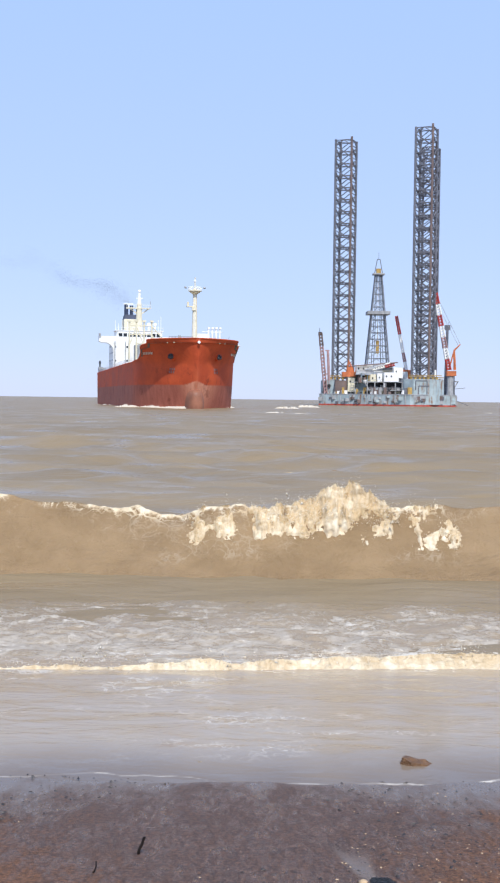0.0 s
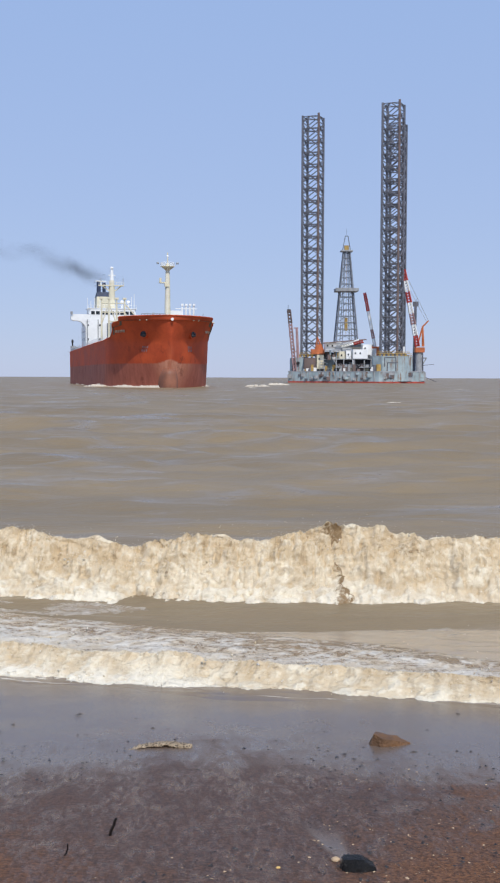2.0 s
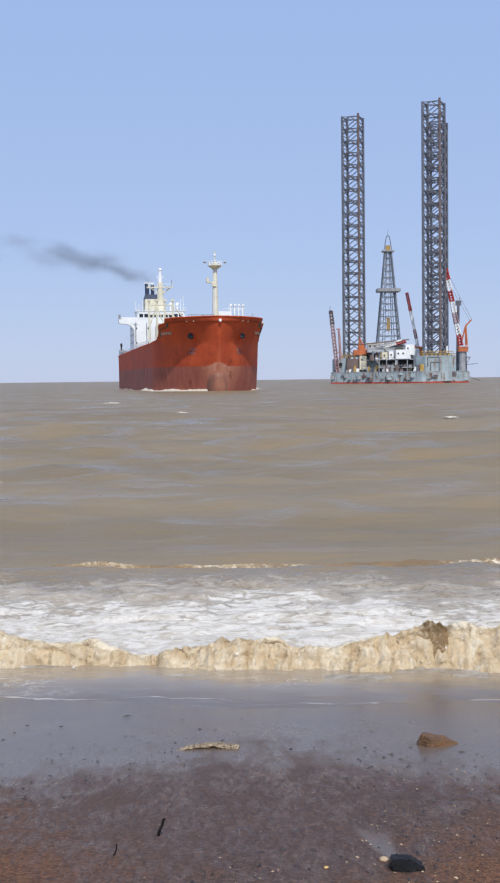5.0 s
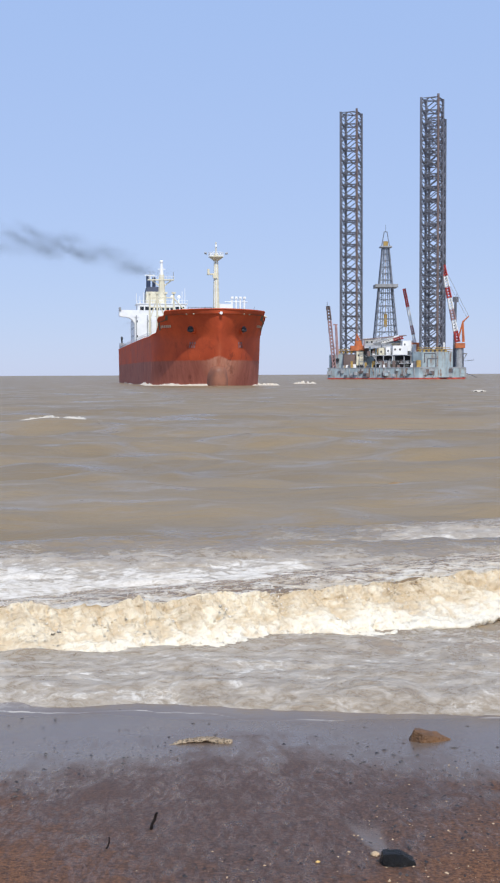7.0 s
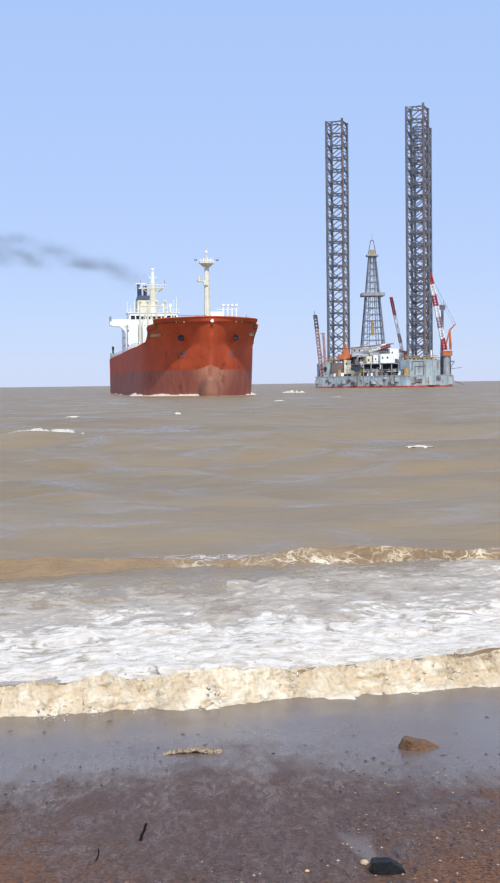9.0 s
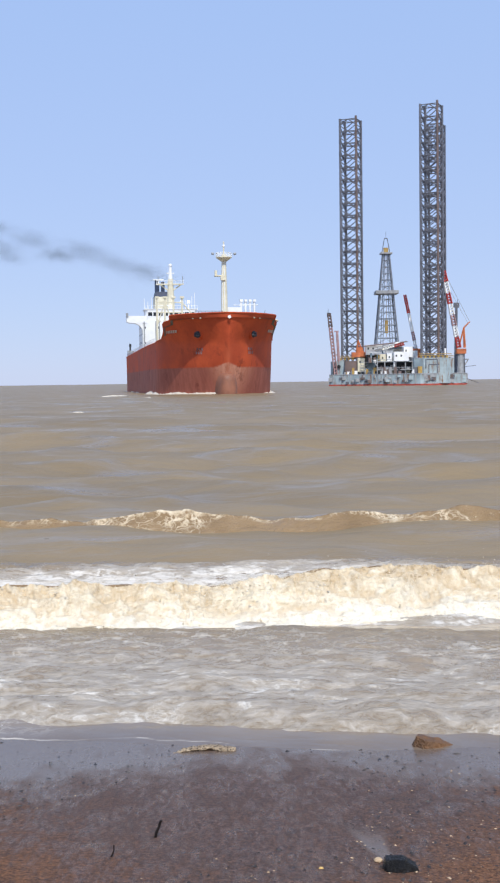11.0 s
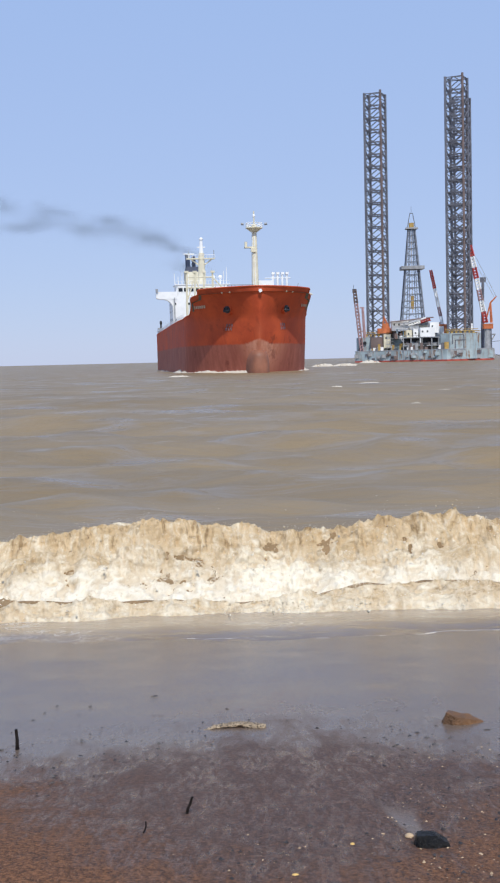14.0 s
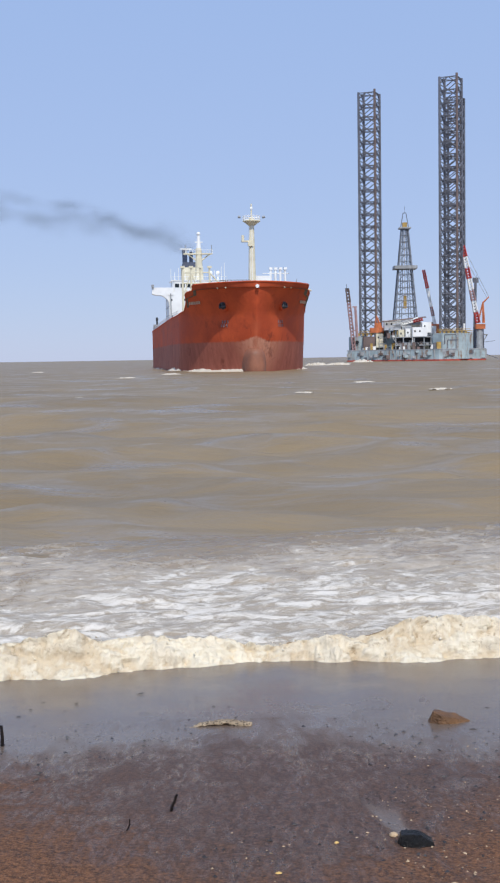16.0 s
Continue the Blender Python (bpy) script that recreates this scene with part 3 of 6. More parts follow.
def wave_body(name, high, rise, back, shape, seed, cover, parent, rough=1.0, span=(-9.0, 9.0), proud=0.0, label="", ragged=0.0, froth=0, gold=0.3, peaks=()):
    """A ridge of water: foot at y 0, crest at y rise, running out behind. cover(x, s): foam from 0 to 1; s: 0 at the foot, 1 at the crest, 2 at the back.
    proud: how far a skin of foam stands off the ridge; where it has no foam it dips under the ridge. shape: the ridge's own form. froth: flecks thrown off it."""
    dense = proud or froth
    nx, ns = int((68 if dense else 22) * (span[1] - span[0])), 112 if dense else 66
    xs = np.linspace(*span, nx)
    s = np.concatenate([np.linspace(0, 1.15, ns - 26), np.linspace(1.2, 2, 26)])
    X, S = np.meshgrid(xs, s, indexing="ij")
    flow = fractal(np.stack([xs * 0.5, xs * 0 + shape, xs * 0], 1), 4)
    hx = high * (0.54 + 0.92 * flow)
    sway = 1.2 * (fractal(np.stack([xs * 0.30, xs * 0 + shape + 40.0, xs * 0], 1), 3) - 0.5)
    foot = 0.5 * (fractal(np.stack([xs * 1.6, xs * 0 + shape + 80.0, xs * 0], 1), 5) - 0.5)
    front, tail = np.minimum(S, 1), np.maximum(S - 1, 0)
    Y = rise * (1 - (1 - front) ** 1.25) + back * tail ** 1.3 + sway[:, None] + foot[:, None] * (1 - front) ** 2
    Z = hx[:, None] * np.where(S < 1, front ** 1.5 * (1.7 - 0.7 * front), (1 - tail) ** 2.2)
    p = np.stack([X, Y, Z], 2).reshape(-1, 3)
    X1, S1 = X.reshape(-1), S.reshape(-1)
    foam = np.clip(cover(X, S), 0, 1.3).reshape(-1)
    solid = smoothstep(0.08, 0.55, foam)
    q = p + seed * 3.1
    lump = billow(q * np.array([1.7, 1.7, 2.0]), 5, 0.58) - 0.36
    fine = billow(q * np.array([8.0, 8.0, 8.0]), 4, 0.66) - 0.38
    strand = fractal(np.stack([X1 * 6.5, S1 * 1.5 + seed, X1 * 0], 1), 4, 0.6) - 0.5
    face = smoothstep(0.0, 0.15, S1) * smoothstep(2.0, 1.25, S1)
    curtain = smoothstep(0.3, 0.6, S1) * smoothstep(1.2, 1.0, S1)
    push = rough * solid * face * (0.22 * lump + 0.085 * fine + 0.18 * gold * strand * curtain)
    # creases between the lumps, where shade is painted into the foam colour
    hollow_shade = smoothstep(0.0, -0.20, 0.7 * lump + 0.9 * fine + 0.04)
    if proud:
        keep = smoothstep(0.03, 0.28, foam)
        push += (proud * smoothstep(0.15, 0.8, foam) - 0.18 * (1 - keep)) * np.where(S1 < 1.95, 1, 0.3)
    p[:, 1] -= push * 0.85 * np.where(S1 < 1.1, 1, 0)
    p[:, 2] += push * 0.7
    top = np.exp(-((S1 - 1) / 0.13) ** 2)
    p[:, 2] += ragged * top * solid * np.maximum(0, fractal(q * np.array([3.5, 3, 3]), 6, 0.66) - 0.46) * 1.3
    p[:, 2] += 0.16 * (fractal(q * np.array([1.1, 1.6, 1.2]), 4) - 0.5) * (1 - solid) * face - 0.12 * np.clip(S1 - 1.7, 0, 1) / 0.3 - 0.05 * np.clip(0.05 - S1, 0, 1) / 0.05
    for px, wide, tall in peaks:
        hump = np.exp(-((X1 - px) / wide) ** 2) * smoothstep(0.45, 1.0, S1) * smoothstep(1.5, 1.05, S1)
        p[:, 2] += tall * hump * solid * (0.4 + 1.2 * fractal(q * np.array([4.0, 2, 2]), 5, 0.62))
    ob = grid_object(name, p.reshape(nx, ns, 3), M_BREAK, parent, label, {"foam": foam, "height": S1 / 2, "gold": np.full(len(S1), gold), "hollow_shade": hollow_shade})
    if froth:
        rng = np.random.default_rng(seed)
        chance = smoothstep(0.35, 0.9, foam + 0.6 * (fractal(q * 2.5, 3) - 0.5)) * smoothstep(1.35, 1.05, S1) * (0.35 + top + 0.5 * smoothstep(0.3, 0.0, S1))
        pick = rng.choice(len(p), froth, p=chance / chance.sum())
        centres = p[pick] + rng.normal(0, 0.012, (froth, 3))
        off = rng.exponential(0.010, froth)
        fling = rng.exponential(0.055, froth) * (rng.random(froth) < 0.35) * top[pick]
        centres[:, 1] -= off * 0.8
        centres[:, 2] += off * 0.6 + fling * (0.4 + 1.6 * fractal(np.stack([centres[:, 0] * 1.5, centres[:, 0] * 0 + seed, centres[:, 0] * 0], 1), 3))
        drops("froth", centres, 0.0022 + rng.exponential(0.0026, froth), seed, M_SPRAY, ob)
    return ob


def spray_part(parent, seed, n, length, y0, y1, z0, z1, x0=None, x1=None, size=0.012):
    """Flung drops over a crest, in plumes."""
    rng = np.random.default_rng(seed)
    x0, x1 = (-length / 2, length / 2) if x0 is None else (x0, x1)
    clump = rng.uniform(x0, x1, max(4, n // 60))
    lean = rng.normal(0, 0.25, len(clump))
    tall = rng.uniform(0.3, 1.0, len(clump))
    which = rng.integers(0, len(clump), n)
    up = rng.beta(1.0, 3.4, n) * tall[which]
    c = np.stack([clump[which] + rng.normal(0, 0.10, n) * (0.6 + 1.5 * up) + lean[which] * up, rng.uniform(y0, y1, n), z0 + (z1 - z0) * up], 1)
    return drops("spray", c, size * (0.25 + rng.exponential(0.45, n)), seed, M_SPRAY, parent)


def blotch(X, S, seed, sx=0.8, ss=1.4):
    return fractal(np.stack([X.ravel() * sx, S.ravel() * ss, X.ravel() * 0 + seed], 1), 4).reshape(X.shape)


def cover_full(X, S):
    """Churned front: thin and brown along the crest, white at its foot."""
    return smoothstep(0.0, 0.05, S) * (1.14 - 0.26 * smoothstep(0.25, 0.9, S) - 0.10 * smoothstep(1.05, 1.3, S) - 0.34 * smoothstep(1.3, 2.0, S)) + 0.35 * (blotch(X, S, 3.0) - 0.5)


def cover_between(x0, x1, soft=0.8):
    return lambda X, S: cover_full(X, S) * smoothstep(x0 - soft, x0 + soft, X + 1.6 * (blotch(X, S, 6.0, 0.9, 2.0) - 0.5)) * smoothstep(x1 + soft, x1 - soft, X + 1.6 * (blotch(X, S, 9.0, 0.9, 2.0) - 0.5))


def cover_upper(x0, x1):
    """Foam thrown over the upper half of the face only."""
    full = cover_between(x0, x1, 0.6)
    return lambda X, S: full(X, S) * smoothstep(0.36, 0.56, S + 0.35 * (blotch(X, S, 12.0, 0.7, 0.5) - 0.5)) * (1 + 0.2 * smoothstep(0.8, 0.5, S))


def cover_lip(X, S):
    return 0.7 * np.exp(-((S - 1.0) / 0.10) ** 2) * smoothstep(0.30, 0.55, blotch(X, S, 5.0)) + streaks(X, S) * 0.4


def streaks(X, S, seed=0.0):
    return 0.40 * smoothstep(0.32, 0.54, blotch(X, S, seed, 0.6, 1.4)) * smoothstep(0.05, 0.4, S)


WAVE = "breaking surf waves"
wave_a = thing("breaking_wave", "tall brown wave curling and breaking into cream foam", "wave", WAVE)
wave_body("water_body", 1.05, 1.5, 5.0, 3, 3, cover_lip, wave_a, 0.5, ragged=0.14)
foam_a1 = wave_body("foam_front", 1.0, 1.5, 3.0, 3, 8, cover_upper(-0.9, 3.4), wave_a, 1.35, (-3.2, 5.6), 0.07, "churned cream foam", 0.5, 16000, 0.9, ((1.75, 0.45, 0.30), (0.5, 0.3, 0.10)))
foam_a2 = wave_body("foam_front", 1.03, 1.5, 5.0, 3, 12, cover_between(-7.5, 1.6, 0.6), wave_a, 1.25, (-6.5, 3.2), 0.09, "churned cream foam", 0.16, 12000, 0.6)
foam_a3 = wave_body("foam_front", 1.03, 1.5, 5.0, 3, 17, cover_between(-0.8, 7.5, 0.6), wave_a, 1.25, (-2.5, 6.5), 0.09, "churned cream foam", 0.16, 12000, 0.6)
spray_part(foam_a1, 4, 3600, 16, 0.7, 1.8, 0.85, 1.50, 0.4, 2.6, 0.010)
spray_part(foam_a2, 14, 3000, 16, 0.7, 2.0, 0.75, 1.1, -8.0, 0.5, size=0.008)
spray_part(foam_a3, 15, 3000, 16, 0.7, 2.0, 0.75, 1.1, 1.5, 8.0, size=0.008)

wave_b = thing("breaking_wave", "low foaming wave running up the sand", "wave", WAVE)
wave_body("water_body", 0.21, 0.5, 2.4, 21, 21, cover_full, wave_b, 0.55, (-7.0, 7.0), ragged=0.1, froth=10000, gold=0.45)
spray_part(wave_b, 5, 1800, 14, 0.05, 0.6, 0.2, 0.42, size=0.009)

wave_c = thing("breaking_wave", "broken wave rolling in as a cream foam wall", "wave", WAVE)
wave_body("water_body", 0.40, 0.9, 3.8, 33, 33, lambda X, S: streaks(X, S, 21.0), wave_c, 0.5, (-10.0, 10.0))
foam_c = wave_body("foam_front", 0.39, 0.88, 3.8, 33, 35, cover_full, wave_c, 1.0, (-6.5, 6.5), 0.08, "churned cream foam", 0.14, 13000, 0.4)
spray_part(foam_c, 6, 2500, 16, 0.3, 0.9, 0.3, 0.55)

wave_d = thing("breaking_wave", "brown wave that spills into a foam roller", "wave", WAVE)
wave_body("water_body", 0.48, 1.15, 4.2, 44, 44, lambda X, S: streaks(X, S, 32.0) * smoothstep(-1.2, 0.8, X + 0.8 * S), wave_d, 0.5, (-10.0, 10.0))
foam_d = wave_body("foam_front", 0.465, 1.05, 4.2, 44, 47, cover_full, wave_d, 0.95, (-6.5, 6.5), 0.08, "churned cream foam", 0.16, 13000, 0.4)
spray_part(foam_d, 7, 2500, 16, 0.3, 1.0, 0.35, 0.6)

wave_e = thing("breaking_wave", "steep brown wave collapsing into foam at the shore", "wave", WAVE)
wave_body("water_body", 0.74, 1.5, 4.6, 55, 55, lambda X, S: 1.35 * streaks(X, S, 47.0) * (0.68 + 0.32 * smoothstep(-0.6, 1.2, X)) + 0.45 * cover_lip(X, S), wave_e, 0.5, (-10.0, 10.0), ragged=0.08)
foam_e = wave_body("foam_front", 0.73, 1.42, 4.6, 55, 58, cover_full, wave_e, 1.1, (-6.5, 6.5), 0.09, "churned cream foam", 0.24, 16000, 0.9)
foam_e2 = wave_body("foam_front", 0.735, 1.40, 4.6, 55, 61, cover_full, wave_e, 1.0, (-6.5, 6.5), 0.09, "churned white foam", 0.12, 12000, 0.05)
spray_part(foam_e, 9, 4500, 16, 0.4, 1.6, 0.45, 0.90)


def foam_sheet(name, depth, seed, material, label, width=18.0, up=0.05):
    """A drifting skin of foam, closed along its front edge at y 0, torn and thin towards its back."""
    nx, ny = 420, 170
    X, Y = np.meshgrid(np.linspace(-width / 2, width / 2, nx), np.linspace(0, depth, ny), indexing="ij")
    p = np.stack([X, Y, 0 * X], 2).reshape(-1, 3)
    p[:, 2] = up + 0.10 * (fractal(p * np.array([0.5, 1.1, 1]) + seed, 3) - 0.5) + 0.11 * (billow(p * np.array([1.3, 2.2, 1]) + seed, 4) - 0.5)
    ragged = depth * 0.55 * (fractal(p * np.array([0.5, 0.3, 1]) + seed + 7, 4) - 0.5)
    back = smoothstep(depth, depth * 0.22, Y.ravel() + ragged)
    foam = smoothstep(0.0, 0.4, Y.ravel()) * back * smoothstep(depth, depth * 0.85, Y.ravel())
    rim = smoothstep(0.0, 0.8, Y.ravel()) * smoothstep(depth, depth - 1.2, Y.ravel())
    p[:, 2] -= 0.16 * (1 - rim)
    return tagged(grid_object(name, p.reshape(nx, ny, 3), material, None, "", {"foam": foam}), label, "sea foam", "drifting foam", "stuff")


foam_first = foam_sheet("sea_foam", 6.5, 2, M_LACE, "thin lace of white foam on shallow brown water")
foam_after_a = foam_sheet("sea_foam", 7.5, 5, M_LACE_THICK, "thick white foam left behind a broken wave")
foam_after_c = foam_sheet("sea_foam", 9.0, 11, M_LACE_THICK, "thick white foam left behind a broken wave")
foam_after_d = foam_sheet("sea_foam", 4.0, 17, M_LACE_THICK, "white foam drifting behind a spent wave")
foam_after_e = foam_sheet("sea_foam", 9.0, 23, M_LACE_TORN, "thick white foam left behind a broken wave")


def make_swash():
    """A thin tongue of water on the slope, front edge at y 0."""
    nx, ny, depth = 420, 170, 8.0
    X, V = np.meshgrid(np.linspace(-10, 10, nx), np.linspace(0, 1, ny) ** 2.2, indexing="ij")
    edge = 0.55 * (fractal(np.stack([X[:, 0] * 0.55, X[:, 0] * 0 + 2.0, X[:, 0] * 0], 1), 3) - 0.5) + 0.10 * (fractal(np.stack([X[:, 0] * 2.2, X[:, 0] * 0 + 5.0, X[:, 0] * 0], 1), 2) - 0.5)
    Y = edge[:, None] * (1 - V) + depth * V
    D = depth * V
    Z = 0.07 * smoothstep(-0.05, 1.1, D) - 0.018
    p = np.stack([X, Y, Z], 2).reshape(-1, 3)
    p[:, 2] += 0.012 * (fractal(p * np.array([1.5, 3, 1]), 3) - 0.5)
    wobble = 0.30 * (fractal(p * np.array([2.4, 0.2, 1]) + 3.0, 4) - 0.5)
    rim = np.exp(-((D.ravel() - 0.36 + wobble) / 0.028) ** 2) * (0.25 + fractal(p * np.array([0.9, 0.2, 1]), 3))
    depths = np.clip(D.ravel() / 2.2 + 0.5 * (fractal(p * np.array([0.9, 0.6, 1]) + 4.0, 4) - 0.5) * smoothstep(0, 0.5, D.ravel()), 0, 1)
    return tagged(grid_object("swash_water", p.reshape(nx, ny, 3), M_SWASH, None, "", {"foam": rim, "depth": depths}), "thin sheet of silty water with a white foam rim on the sand", "water")


swash = make_swash()


def whitecap(wide, deep, high, seed, label):
    """A short crest of tumbling foam on open water."""
    n, m = 60, 18
    U, V = np.meshgrid(np.linspace(-1, 1, n), np.linspace(-1, 1, m), indexing="ij")
    env = np.clip(1 - U ** 2, 0, 1) ** 0.7 * np.clip(1 - V ** 2, 0, 1)
    p = np.stack([U * wide / 2, V * deep / 2, env * high], 2).reshape(-1, 3)
    gap = smoothstep(0.36, 0.56, fractal(p * np.array([9.0 / wide, 4.0 / deep, 0]) + seed, 3))
    p[:, 2] -= (1 - gap) * 0.9 * high
    lump = billow(p * np.array([2.2, 2.2, 2.2]) / max(0.4, high) * 0.5 + seed, 4) - 0.45
    p[:, 2] += lump * env.ravel() * high * 0.7 - 0.06 * high
    p[:, 1] += 0.25 * deep * (fractal(p * np.array([2.0 / wide * 3, 0.1, 0.1]) + seed, 3) - 0.5)
    ob = Build().sheet(p.reshape(n, m, 3)).done("whitecap", M_FOAM, None, label, True)
    ob["category"], ob["group"] = "whitecap", "whitecaps on the open sea"
    return ob


# seconds of rise and of its end, place, width, depth, height
CAPS = [(2.4, 5.2, -25.9, 86.5, 11.0, 3.4, 1.15), (-2.0, 2.0, 6.6, 240.0, 4.0, 1.2, 0.22), (-2.0, 3.0, 10.5, 225.0, 5.0, 1.2, 0.2), (5.5, 9.5, 4.6, 296.0, 6.0, 1.5, 0.7), (6.0, 9.8, -11.6, 72.0, 5.4, 3.2, 0.40),
        (6.2, 9.0, 2.3, 60.0, 1.6, 0.4, 0.10), (7.0, 10.0, 7.6, 52.0, 1.2, 0.3, 0.07), (11.0, 14.0, 20.0, 420.0, 12.0, 3.0, 0.7), (13.2, 16.5, 42.0, 540.0, 10.0, 4.0, 1.6), (12.0, 17.0, 26.0, 450.0, 9.0, 3.0, 0.6),
        (10.0, 14.0, -30.0, 260.0, 6.0, 1.5, 0.3), (13.5, 17.0, 10.0, 130.0, 2.4, 0.6, 0.13), (13.6, 17.0, 14.0, 100.0, 2.0, 0.5, 0.1), (13.8, 17.0, 2.5, 95.0, 1.5, 0.4, 0.1), (-1.0, 3.0, 12.0, 160.0, 1.6, 0.5, 0.14),
        (0.5, 4.5, 20.0, 130.0, 1.8, 0.5, 0.14), (7.0, 11.0, 3.5, 150.0, 2.2, 0.5, 0.14), (2.5, 6.5, 3.0, 32.0, 0.9, 0.2, 0.04), (14.0, 17.0, -22.0, 180.0, 4.0, 0.8, 0.2), (3.0, 7.0, -18.0, 150.0, 2.2, 0.6, 0.14), (11.0, 18.0, 15.0, 385.0, 9.0, 2.0, 1.1), (12.0, 18.0, 23.0, 405.0, 8.0, 2.0, 1.0), (-2.0, 5.0, 13.0, 340.0, 8.0, 2.0, 0.8), (-2.0, 4.0, 22.0, 400.0, 10.0, 2.0, 0.9), (5.0, 11.0, 16.0, 350.0, 7.0, 2.0, 0.8),
        (-2.0, 3.5, -32.0, 330.0, 7.0, 2.0, 0.8), (12.5, 18.0, -18.0, 215.0, 4.0, 1.0, 0.3), (14.2, 18.0, -14.0, 88.0, 2.2, 0.6, 0.12), (12.4, 15.5, 5.0, 110.0, 2.0, 0.5, 0.12), (12.0, 16.0, 15.5, 75.0, 1.8, 0.5, 0.1)]
chance = random.Random(23)
for _ in range(34):
    y = 55 * 6 ** chance.random()
    start = chance.uniform(-2.5, 15.5)
    CAPS.append((start, start + chance.uniform(2.2, 4.0), chance.uniform(-0.24, 0.28) * y, y, (0.2 + 0.008 * y) * chance.uniform(0.6, 1.8), 0.12 + 0.004 * y, 0.02 + 0.0007 * y))
caps = [whitecap(w, d, h, 3.7 * k, "white foam crest on brown open water") for k, (a, b, x, y, w, d, h) in enumerate(CAPS)]

# ---- the tanker ----
HALF, LONG = 15.0, 172.0


def deck_height(y):
    return np.interp(y, (0, 10.2, 11.0, 15.6, 17.0, 21.0, 30.0, 165.0), (18.5, 18.4, 17.4, 16.9, 15.2, 13.3, 12.7, 11.6))


def stem_at(z):
    return np.where(z > 7, np.maximum(0, (18.5 - z)) * 0.24, 2.8 + (7 - z) * 0.35)


def half_breadth(y, z):
    zn = np.clip(z / 18.5, 0, 1)
    reach = 20.5 + 5.5 * np.clip((18.5 - z) / 6, 0, 1)
    wedge = np.clip((18.0 - z) / 6.0, 0, 1)
    u = np.clip((y - stem_at(z)) / reach, 0, 1)
    flare = 1 - 0.06 * np.clip((18.5 - z) / 4.5, 0, 1) ** 0.7 * np.clip((45 - y) / 25, 0, 1)
    b = HALF * flare * (1 - (1 - u) ** (2.1 - 0.2 * wedge)) ** (0.62 + 0.30 * wedge)
    v = np.clip((y - 142) / 30, 0, 1)
    return b * (1 - v ** 2 * (0.18 + 0.5 * (1 - zn)))


